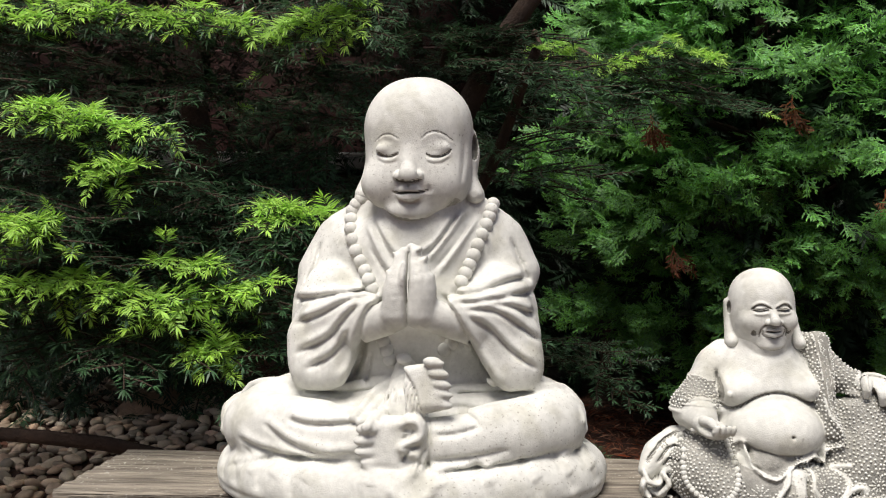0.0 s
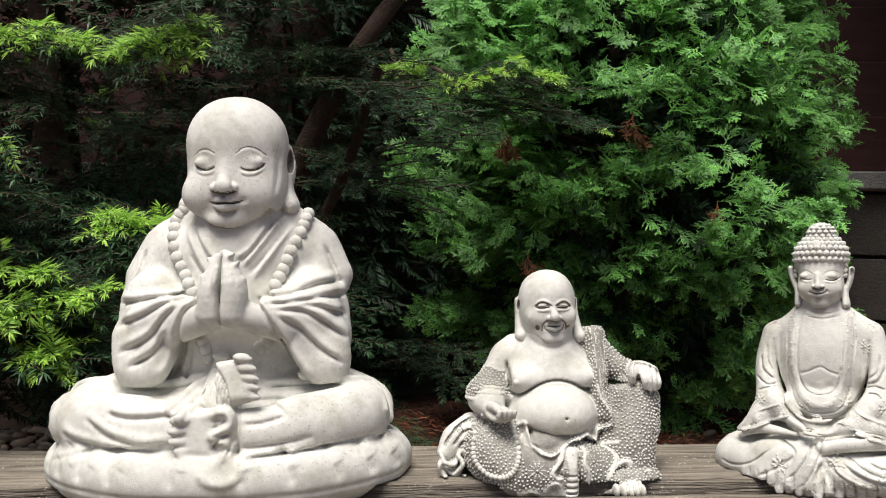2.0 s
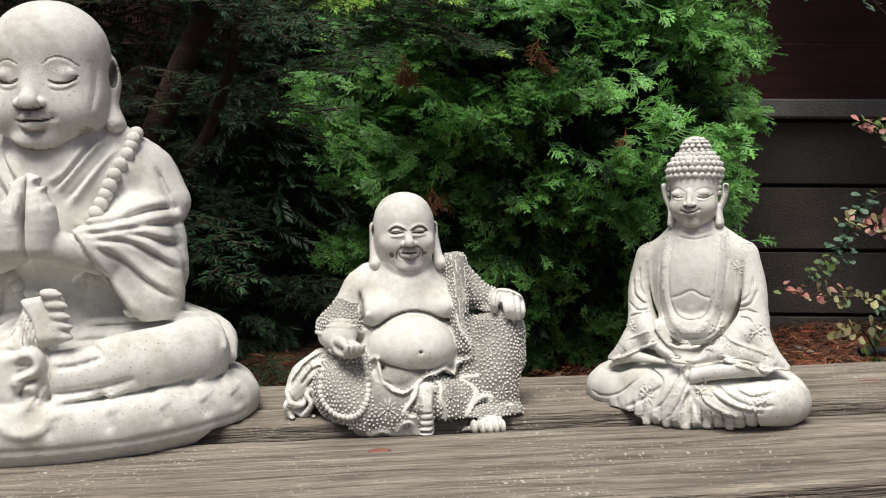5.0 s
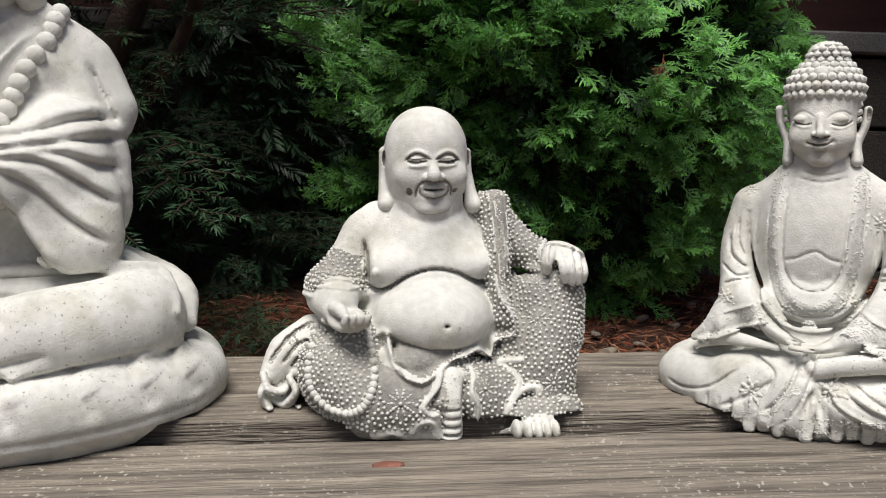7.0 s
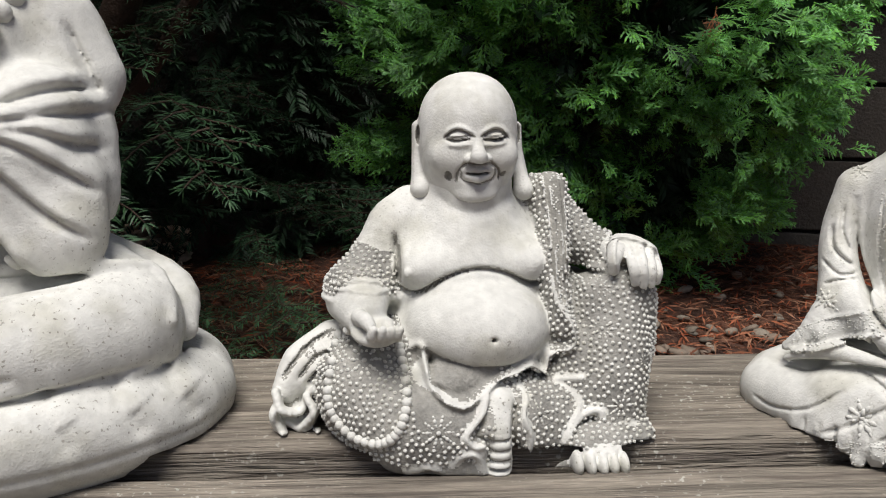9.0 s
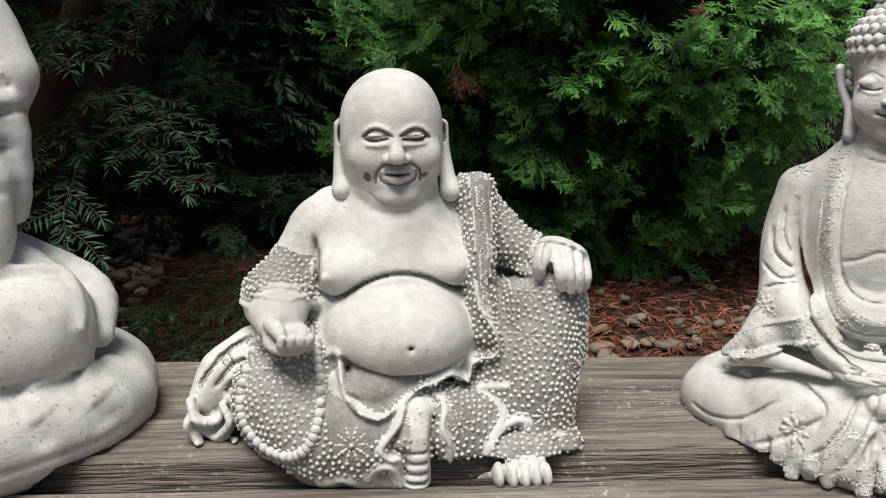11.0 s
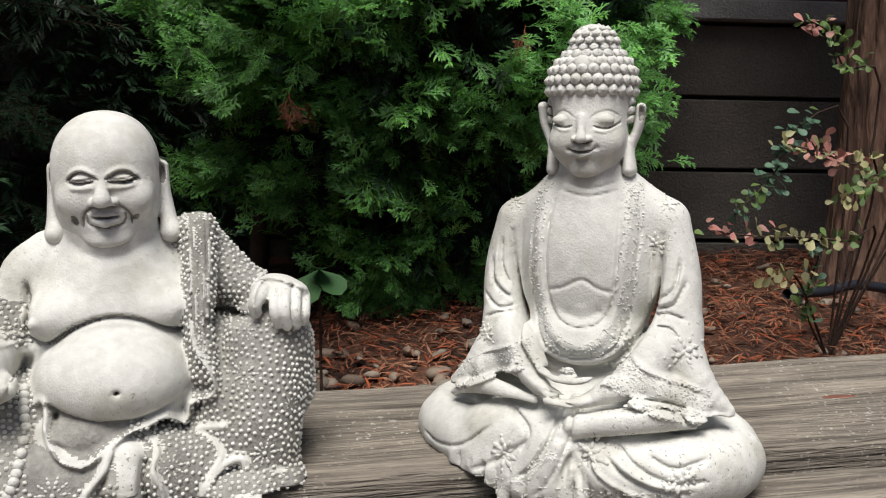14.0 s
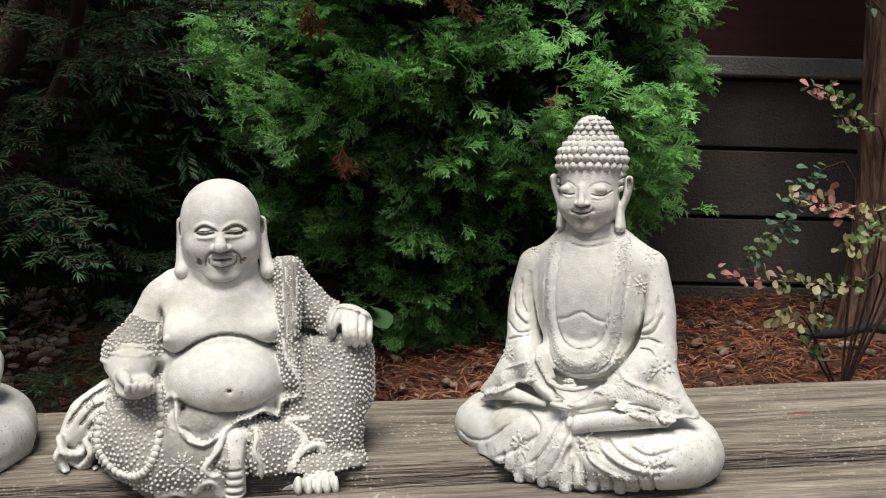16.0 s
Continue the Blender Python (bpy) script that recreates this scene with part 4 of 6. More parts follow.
    HEMS = [[(-0.30, 2.44), (0.25, 3.43), (1.37, 3.72), (2.59, 3.14), (2.38, 2.08), (2.81, 0.85), (2.92, -0.60), (3.89, -1.03), (4.93, -0.38), (5.08, 0.58), (6.10, 2.19), (4.84, 3.35), (6.28, 3.67)],
            [(0.16, 3.23), (-0.24, 2.33), (-1.15, 1.29), (-0.59, 0.65), (-0.03, 0.72), (-0.05, -0.89)],
            [(-4.43, -0.79), (-3.08, -0.57), (-2.21, -1.06), (-1.56, -0.07), (-0.61, 0.22), (-0.06, -0.97)],
            [(5.21, 0.48), (6.21, 1.52), (7.29, 1.80), (7.47, 0.64), (9.27, 0.81), (10.19, -0.32), (10.67, -1.78)]]
    for p in HEMS:
        b.tube(b.skin(p, 0.1), 0.17, 0.12, n=5 * len(p), tag=0)
    # grooves between the hems: wash, with painted shade deepening them
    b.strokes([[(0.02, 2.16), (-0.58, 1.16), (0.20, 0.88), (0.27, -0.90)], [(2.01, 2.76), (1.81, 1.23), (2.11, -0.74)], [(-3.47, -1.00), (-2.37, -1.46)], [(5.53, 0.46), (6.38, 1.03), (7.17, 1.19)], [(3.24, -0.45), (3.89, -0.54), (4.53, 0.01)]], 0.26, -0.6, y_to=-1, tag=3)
    b.egg((7.21, -6.40, -0.74), (2.7, 1.7, 1.8), 0.4, tag=1)
    b.egg((9.99, -5.40, -1.09), (1.2, 2.0, 2.0), 0.5, tag=1)
    b.tube([(-4.75, -6.60, -0.27), (-0.59, -7.00, -1.24)], [1.1, 1.2], 0.8, tag=1)
    b.egg((4.74, -6.20, -1.33), (1.7, 1.5, 1.6), 0.4, tag=1)
    b.egg((4.10, -6.00, -1.75), (2.0, 1.8, 0.9), 0.3, tag=3)
    # feet with toes
    b.egg((7.25, -6.20, -0.84), (2.0, 2.3, 1.3), 0.4, tag=0)
    for x, z in ((5.52, -0.73), (6.29, -0.83), (7.00, -0.86), (7.65, -0.83), (8.28, -0.81)):
        b.egg((x, -8.1, z), (0.35, 0.95, 0.7), 0.06, tag=0)
        # dark line between toes, wash and painted shade
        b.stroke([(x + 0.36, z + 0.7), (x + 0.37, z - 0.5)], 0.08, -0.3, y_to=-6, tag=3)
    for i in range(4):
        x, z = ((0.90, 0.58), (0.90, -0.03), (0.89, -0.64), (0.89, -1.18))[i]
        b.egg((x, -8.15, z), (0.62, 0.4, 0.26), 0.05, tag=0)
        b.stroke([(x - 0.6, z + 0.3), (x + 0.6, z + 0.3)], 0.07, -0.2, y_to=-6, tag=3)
    # lines on the cuff, band along the robe's edge
    b.strokes([[(-9.04, 8.73), (-6.89, 9.04), (-4.58, 8.55)], [(-8.71, 9.22), (-6.75, 9.48), (-4.61, 8.99)]], 0.1, 0.14, y_to=2, tag=0)
    b.dye([(4.48, 15.88), (5.95, 15.69), (5.74, 12.68), (5.53, 9.50), (5.56, 7.30), (4.92, 8.12), (4.58, 9.52), (4.65, 12.70)], 3, y_to=3, only=1)
    b.strokes([[(4.50, 15.92), (4.70, 12.73), (4.62, 9.56), (4.96, 8.00)], [(4.84, 15.85), (5.03, 12.73), (4.96, 9.56), (5.23, 7.65)], [(5.54, 15.70), (5.51, 12.72), (5.36, 9.55), (5.50, 7.30)], [(5.89, 15.56), (5.82, 12.72), (5.59, 9.88)]], 0.07, 0.2, y_to=2, tag=0)
    b.strokes([[(-2.29, 14.58), (-1.25, 13.74), (0.06, 13.44), (1.58, 13.77), (2.65, 14.52)]], 0.5, -0.25, y_to=0)
    FLOWERS = ((*(-6.81, 5.12), 1.05), (*(-2.73, 1.59), 1.0), (*(3.37, 2.09), 0.8), (*(7.59, 6.60), 0.9), (*(8.53, 2.11), 0.9), (*(7.72, 9.02), 0.7), (*(10.16, 4.56), 0.5))
    for x, z, r in FLOWERS:
        b.stroke([(x - 0.1, z), (x, z + 0.1), (x + 0.1, z)], 1.55 * r, 0.05, y_to=0, tag=1)
    b.wobble(1.6, 0.03).wobble(0.6, 0.012, 5).stand(pose(0.316, 0.893, 0.762, 0, 0, -2), (0.847, -0.083), 1.2)
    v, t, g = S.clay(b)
    clear = np.ones(len(v), bool)
    for x, z, r in FLOWERS:
        clear &= (v[:, 0] - x) ** 2 + (v[:, 2] - z) ** 2 > (1.05 * r) ** 2
    sel = spread_out(v, clear & (t == 1) & (v[:, 2] > -0.4) & ~((np.abs(v[:, 0] + 1.4) < 2.6) & (v[:, 2] > 1.8) & (v[:, 2] < 6)) & (v[:, 1] < 4) & ((v[:, 0] < -2.5) | (v[:, 2] < 11) | (v[:, 0] > 2)), 0.325)
    S.balls(v[sel] + g[sel] * 0.02, 0.145, g[sel], 0.65)
    S.balls(v[sel] + g[sel] * 0.1, 0.06, g[sel], 0.8)
    # scrolls in the band, zigzag on the cuff
    edge = curve_points([(5.19, 15.74), (5.27, 12.72), (5.16, 9.55), (5.36, 7.65)], 70)
    S.balls(b.on([(x + 0.16 * math.sin(1.1 * i), z) for i, (x, z) in enumerate(edge)], 0.02), 0.09)
    zig = curve_points([(-8.35, 9.67), (-6.57, 9.85), (-4.66, 9.41)], 34)
    S.balls(b.on([(x, z + (0.13 if i % 4 < 2 else -0.13)) for i, (x, z) in enumerate(zig)], 0.02), 0.1)
    # bead loop
    ring = curve_points([(-7.76, 6.70), (-8.37, 5.71), (-8.88, 4.11), (-8.95, 2.72), (-8.39, 1.58), (-7.26, 0.86), (-6.03, 0.88), (-5.13, 1.52), (-4.61, 2.59), (-4.42, 3.85), (-4.63, 5.22), (-4.73, 6.25)], 36)
    S.balls(b.on(ring, 0.16), 0.31, sub=2)
    # flowers of thin petals
    for x, z, r in FLOWERS:
        for i in range(10):
            a = i * math.pi / 5
            for u, w in ((0.4, 0.7), (0.62, 1.0), (0.85, 0.7)):
                S.balls(b.on([(x + r * u * math.cos(a), z + r * u * math.sin(a))], 0.02), 0.13 * r * w, [(math.cos(a), 0, math.sin(a))], 1.5)
        S.balls(b.on([(x, z)], 0.05), 0.17 * r)
    # head
    h = Clay((-5.2, -5.0, 11.5), (5.2, 4.5, 22.8), 0.065)
    h.egg((-0.01, 0.30, 19.21), (2.98, 3.3, 2.75), 0.5)
    h.egg((-0.02, 0.20, 18.09), (3.0, 3.3, 2.8), 0.8)
    h.egg((0.01, -0.10, 16.22), (2.9, 3.0, 2.75), 1.2)
    for p in ((-1.52, -2.00, 16.81), (1.74, -2.00, 16.85)):
        h.egg(p, (1.05, 1.0, 1.0), 0.6)
    h.egg((0.18, -2.00, 14.45), (1.3, 1.0, 0.65), 0.7)
    for pts in ([(-3.11, 0.90, 18.51), (-3.14, 0.70, 17.14), (-3.10, 0.20, 15.46), (-3.04, -0.20, 14.67)], [(3.17, 0.90, 18.48), (3.22, 0.70, 17.10), (3.45, 0.20, 15.39), (3.58, -0.20, 14.52)]):
        h.tube(pts, [0.42, 0.4, 0.5, 0.68], 0.3, flat=1.3)
    for p in ((-3.08, 0.20, 18.00), (3.20, 0.20, 18.10)):
        h.egg(p, (0.2, 0.5, 0.6), 0.12, carve=True, tag=3)
    # broad nose
    h.tube([(0.13, -3.00, 17.92), (0.14, -3.50, 17.31), (0.15, -3.80, 16.89)], [0.28, 0.36, 0.52], 0.3)
    for p in ((-0.32, -3.35, 16.72), (0.69, -3.35, 16.74)):
        h.egg(p, (0.36, 0.4, 0.33), 0.12)
    h.stroke([(-0.45, 16.50), (0.15, 16.43), (0.82, 16.52)], 0.09, -0.22, y_to=-1.5, tag=2)
    # narrow laughing eyes under raised brows
    for hollow, lid, line, brow in (((-1.03, -3.90, 18.02), (-1.00, -2.78, 18.05), [(-1.68, 17.86), (-1.33, 17.81), (-0.88, 17.81), (-0.33, 17.91)], [(-1.81, 17.92), (-1.42, 18.32), (-0.87, 18.42), (-0.10, 18.03)]),
                                    ((1.15, -3.90, 18.04), (1.26, -2.78, 18.06), [(0.48, 17.87), (0.94, 17.83), (1.47, 17.89), (1.94, 18.00)], [(0.35, 18.03), (1.01, 18.41), (1.61, 18.37), (2.15, 17.90)])):
        h.egg(hollow, (0.72, 0.45, 0.3), 0.3, carve=True)
        h.egg(lid, (0.62, 0.4, 0.24), 0.08)
        # eye and brow lines darkened with stain and painted shade
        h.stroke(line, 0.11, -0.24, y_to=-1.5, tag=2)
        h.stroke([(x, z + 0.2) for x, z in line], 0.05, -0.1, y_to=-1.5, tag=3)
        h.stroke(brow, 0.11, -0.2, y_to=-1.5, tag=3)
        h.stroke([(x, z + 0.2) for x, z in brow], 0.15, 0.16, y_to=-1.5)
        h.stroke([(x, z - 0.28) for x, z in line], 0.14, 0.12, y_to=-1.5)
    # grin: a wide hollow dark with stain and painted shade, lips and teeth set in
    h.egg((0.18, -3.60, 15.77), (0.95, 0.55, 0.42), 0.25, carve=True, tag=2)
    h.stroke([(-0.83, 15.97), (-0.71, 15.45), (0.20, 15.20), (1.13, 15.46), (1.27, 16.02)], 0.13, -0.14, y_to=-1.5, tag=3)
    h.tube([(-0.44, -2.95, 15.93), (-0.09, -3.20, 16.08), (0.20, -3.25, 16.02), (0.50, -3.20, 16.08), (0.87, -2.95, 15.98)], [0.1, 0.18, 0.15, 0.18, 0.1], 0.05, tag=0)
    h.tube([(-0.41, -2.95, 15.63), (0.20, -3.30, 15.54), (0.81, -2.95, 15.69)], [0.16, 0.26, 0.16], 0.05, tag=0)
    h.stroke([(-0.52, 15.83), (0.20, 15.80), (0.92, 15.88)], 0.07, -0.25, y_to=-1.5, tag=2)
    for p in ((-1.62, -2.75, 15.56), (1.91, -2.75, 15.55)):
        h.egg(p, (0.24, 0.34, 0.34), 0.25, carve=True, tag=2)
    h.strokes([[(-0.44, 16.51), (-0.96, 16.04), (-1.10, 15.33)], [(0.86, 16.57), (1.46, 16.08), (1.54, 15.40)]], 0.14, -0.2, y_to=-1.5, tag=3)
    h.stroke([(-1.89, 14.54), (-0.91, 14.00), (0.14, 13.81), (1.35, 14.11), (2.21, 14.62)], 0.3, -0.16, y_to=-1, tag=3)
    h.wobble(1.0, 0.015)
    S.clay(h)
    ob = S.finish("statue", pose(0.316, 0.893, 0.762, 0, 0, -2), CLAYS)
    return tagged(ob, "small pale cast-stone laughing figure with bare belly and studded robe", "statue", group="statues on the bench")


laugh_statue()


def calm_statue():
    """Slender seated figure with curled hair, hands in the lap, an ornate robe."""
    S = Statue()
    b = Clay((-12.8, -10.8, -2.0), (12.8, 9.5, 20), 0.12)
    b.egg((0, -0.6, 0.5), (8.9, 7.0, 2.5), 0.4)
    b.egg((0, -1.0, -0.2), (7.6, 6.6, 2.4), 0.4)
    b.egg((0, 1.5, 3), (7.6, 5.6, 3), 0.8)
    # crossed legs
    b.tube([(-4.10, 1.00, 3.18), (-8.92, -0.60, 1.01), (-4.98, -4.40, 1.02), (-0.17, -6.20, 1.34)], [2.4, 2.15, 2.0, 1.6], 0.7)
    b.tube([(4.90, 1.00, 2.96), (9.02, -1.00, 1.06), (7.00, -5.00, 1.34), (3.41, -6.60, 1.38)], [2.5, 2.35, 2.1, 1.6], 0.7)
    b.egg((0, -4.0, 2.6), (6.2, 3.2, 1.9), 0.8)
    # trunk, shoulders, neck
    b.egg((0.09, 1.20, 12.00), (4.5, 3.5, 7.0), 0.8)
    b.egg((0.08, 0.40, 7.40), (3.9, 3.5, 2.6), 0.8)
    b.tube([(-4.52, 1.30, 14.64), (-2.13, 1.20, 15.71), (0.23, 1.10, 16.66), (2.72, 1.20, 15.83), (4.66, 1.30, 14.84)], [1.35, 1.6, 1.9, 1.6, 1.4], 0.8)
    b.tube([(0.22, 0.90, 15.97), (0.16, 0.60, 19.13)], [2.1, 1.9], 0.6)
    # upper arms, forearms in wide sleeves
    b.tube([(-4.76, 1.20, 14.53), (-5.44, 0.80, 11.38), (-5.02, -0.30, 8.24)], [1.4, 1.4, 1.5], 0.35)
    b.tube([(4.81, 1.20, 14.76), (5.61, 0.60, 11.71), (5.84, -0.50, 8.66)], [1.45, 1.45, 1.55], 0.35)
    b.tube([(-4.96, -0.50, 7.98), (-3.33, -2.80, 6.95), (-1.76, -4.40, 6.36)], [1.5, 1.35, 0.8], 0.4)
    b.tube([(5.85, -0.50, 8.49), (4.91, -2.80, 7.25), (4.01, -4.40, 6.08)], [1.6, 1.35, 0.8], 0.4)
    b.tube([(-5.20, -1.20, 6.74), (-6.68, -2.00, 5.18), (-8.03, -2.00, 4.26)], [1.5, 0.8, 0.35], 0.5)
    b.tube([(-3.51, -2.80, 6.75), (-5.68, -2.80, 5.50)], [0.8, 0.6], 0.5)
    b.tube([(6.10, -1.30, 7.33), (7.27, -2.20, 5.82), (9.28, -2.60, 4.50)], [1.6, 1.2, 0.35], 0.5)
    b.tube([(3.65, -4.20, 6.56), (5.67, -4.00, 5.66), (7.75, -3.20, 4.73)], [0.7, 0.85, 0.6], 0.5)
    # hands laid one on the other, thumbs touching
    b.tube([(-2.74, -4.60, 6.38), (-1.27, -5.40, 5.94), (0.06, -6.20, 5.65), (1.50, -6.70, 5.61)], [0.65, 0.85, 0.55, 0.26], 0.15)
    b.tube([(4.04, -4.60, 5.81), (2.67, -5.80, 5.90), (1.43, -6.60, 5.43), (-0.37, -6.80, 5.24)], [0.7, 0.9, 0.5, 0.24], 0.15)
    b.tube([(-1.18, -5.40, 6.22), (-0.11, -6.20, 6.23), (0.61, -6.40, 6.27)], [0.4, 0.32, 0.26], 0.1)
    b.tube([(2.72, -6.20, 6.46), (1.71, -6.60, 6.46), (0.82, -6.50, 6.29)], [0.4, 0.32, 0.26], 0.1)
    b.egg((0.68, -6.00, 6.60), (0.52, 0.45, 0.42), 0.08)
    b.strokes([[(-0.70, 5.66), (0.28, 5.48), (1.31, 5.47)], [(-0.30, 5.27), (0.51, 5.27), (1.38, 5.14)], [(0.02, 5.85), (0.82, 5.74), (1.46, 5.69)]], 0.09, -0.22, y_to=-3)
    b.strokes([[(-1.97, 6.87), (-2.90, 6.45), (-2.49, 5.57), (-1.69, 4.80)], [(2.90, 6.39), (4.02, 5.75), (3.97, 5.22), (2.83, 4.80), (1.01, 4.62)]], 0.13, -0.35, y_to=-1)
    # bare shin over the lap, thigh folds
    b.tube([(1.34, -6.60, 3.79), (3.60, -6.50, 4.40), (5.59, -5.70, 4.66), (7.42, -4.40, 4.28)], [0.75, 0.85, 0.9, 0.65], 0.12)
    b.strokes([[(1.04, 2.94), (3.31, 3.43), (5.62, 3.68), (8.03, 3.80)], [(1.68, 4.74), (3.50, 5.08), (5.82, 5.22), (7.10, 4.63), (8.00, 3.89)]], 0.13, -0.42, y_to=-1)
    b.strokes([[(6.75, 5.11), (7.12, 4.67), (7.25, 4.39)]], 0.09, -0.25, y_to=-1)
    b.tube([(-7.82, -2.60, 3.55), (-5.49, -4.00, 4.69), (-3.58, -5.00, 4.85), (-1.49, -5.80, 4.79)], [0.3, 0.6, 0.55, 0.3], 0.3)
    b.strokes([[(-8.21, 3.31), (-5.12, 4.26), (-3.18, 4.53), (-1.39, 4.59)], [(-9.64, 0.89), (-8.24, 0.75), (-6.01, 1.42), (-3.98, 3.07)], [(-6.55, 4.87), (-6.73, 4.25)]], 0.12, -0.3, y_to=0)
    b.strokes([[(-8.68, -0.82), (-6.06, -0.15), (-3.61, 1.08), (-1.64, 2.58)], [(-3.09, 4.00), (-1.48, 3.29), (-1.80, 2.03)]], 0.18, -0.35, y_to=0)
    # hanging sash with a lace border
    b.tube(b.skin([(0.75, 4.51), (0.56, 2.60), (-0.65, 0.51), (-1.89, -0.40)], 0.0), [0.5, 0.7, 0.75, 0.6], 0.15, flat=0.45)
    b.strokes([[(1.19, 4.70), (1.00, 3.00), (0.06, 0.73), (-1.06, -0.39)], [(0.18, 4.44), (-0.18, 2.83), (-1.41, 1.00), (-2.97, 0.15)]], 0.13, -0.36, y_to=-3)
    # folds fanning over the nearer leg
    b.strokes([[(1.58, 2.59), (2.76, 1.75), (4.76, 0.60), (6.50, 0.24)], [(3.13, 2.65), (4.73, 1.68), (6.47, 1.06), (7.86, 0.95)], [(3.54, 3.14), (5.25, 2.16), (6.99, 1.54), (8.65, 1.51)],
               [(1.11, 2.35), (0.90, 1.12), (0.77, -0.27)], [(1.80, 1.52), (2.02, 0.46), (2.51, -0.47)], [(5.46, 2.82), (6.92, 2.28), (8.56, 2.58)]], 0.17, -0.33, y_to=0)
    b.strokes([[(2.41, 2.12), (4.15, 1.06), (5.93, 0.49)], [(3.73, 2.68), (5.56, 1.66), (7.56, 1.23)], [(1.32, 1.78), (1.39, 0.52)]], 0.2, 0.26, y_to=0)
    # chest: lace-edged robe, belly line
    b.strokes([[(-2.17, 17.28), (-2.46, 15.46), (-2.56, 13.45), (-2.43, 11.04), (-1.83, 9.01), (-0.68, 7.79), (0.71, 7.45), (1.81, 8.03), (2.51, 9.71), (2.80, 11.72), (3.00, 14.37), (2.95, 16.29), (2.77, 17.19)]], 0.4, 0.26, y_to=1)
    b.strokes([[(-1.48, 16.81), (-1.85, 15.16), (-1.97, 13.15), (-1.85, 10.75), (-1.29, 9.25), (-0.19, 8.61), (1.30, 8.74), (2.04, 9.69), (2.34, 11.37), (2.50, 14.02), (2.40, 16.28)]], 0.1, -0.26, y_to=1)
    b.strokes([[(-2.93, 15.25), (-3.09, 13.04), (-3.01, 10.61), (-2.45, 8.42), (-1.18, 7.04), (0.73, 6.76), (2.32, 7.32), (3.10, 9.25), (3.35, 11.72), (3.58, 14.35), (3.43, 16.57)]], 0.1, -0.2, y_to=1)
    b.strokes([[(-1.81, 10.68), (-0.82, 10.96), (0.40, 11.51), (1.35, 11.00), (2.33, 10.73)]], 0.12, -0.18, y_to=1)
    b.strokes([[(-0.98, 9.43), (0.43, 9.07), (1.70, 9.64)]], 0.5, -0.2, y_to=1)
    b.strokes([[(-4.74, 14.02), (-4.54, 11.34), (-3.97, 9.26), (-2.83, 7.34), (-1.17, 6.26), (0.79, 6.01), (2.35, 6.53), (3.70, 7.96), (4.51, 9.57), (4.82, 11.90), (4.89, 14.24)]], 0.24, -0.6, y_to=2)
    b.strokes([[(-0.90, 5.93), (0.83, 5.66), (2.42, 6.13)]], 0.4, -0.5, y_to=0)
    # sleeve folds
    b.strokes([[(-5.39, 13.55), (-5.36, 11.94), (-4.64, 10.41)], [(-6.01, 12.23), (-5.80, 10.80), (-4.40, 9.73)], [(-6.38, 9.96), (-5.25, 9.22), (-4.17, 9.38)], [(-6.07, 8.52), (-5.13, 8.90), (-4.11, 8.99)],
               [(5.97, 12.85), (5.77, 11.23), (4.71, 10.23)], [(6.43, 11.52), (5.82, 10.23), (4.66, 9.88)], [(4.71, 9.47), (5.54, 9.69), (6.56, 9.39)], [(4.96, 9.01), (5.77, 8.95), (6.23, 8.51)]], 0.12, -0.32, y_to=3)
    b.strokes([[(-5.68, 12.80), (-5.58, 11.19), (-4.53, 10.05)], [(6.18, 12.19), (5.79, 10.72), (4.72, 10.06)]], 0.14, 0.16, y_to=3)
    b.strokes([[(-8.22, 4.05), (-6.11, 4.80), (-3.63, 6.01), (-1.80, 6.88)], [(2.73, 6.66), (4.20, 5.66), (6.04, 5.03), (7.79, 4.46), (9.67, 4.25)]], 0.12, 0.28, y_to=3)
    b.strokes([[(-5.87, 6.44), (-4.23, 7.23), (-2.43, 7.75)], [(3.49, 7.94), (4.96, 6.97), (6.77, 6.16), (8.27, 5.55)]], 0.1, 0.16, y_to=3)
    # rings of the neck
    b.strokes([[(-1.02, 17.35), (0.58, 17.00), (2.15, 17.40)], [(-1.36, 16.86), (0.43, 16.53), (2.16, 16.86)]], 0.1, -0.16, y_to=1)
    # ruffled front hem
    for i in range(15):
        x = -6.6 + 0.95 * i
        y = -7.5 + 0.05 * x * x
        b.tube([(x, y + 0.6, 1.7), (x + 0.3 * math.sin(i * 2.1), y, 0.5), (x, y - 0.1, -0.4 + 0.4 * math.sin(i * 2.9))], [0.12, 0.34, 0.42 + 0.12 * math.sin(i * 1.7)], 0.6)
        b.stroke([(x + 0.48, 1.0), (x + 0.5, -0.1), (x + 0.45, -1.2)], 0.13, -0.16 - 0.14 * (i % 3), y_to=-3)
    b.wobble(1.5, 0.025).stand(pose(0.602, 0.832, 0.762, 0, 0, -38), (0.847, -0.083), 1.2)
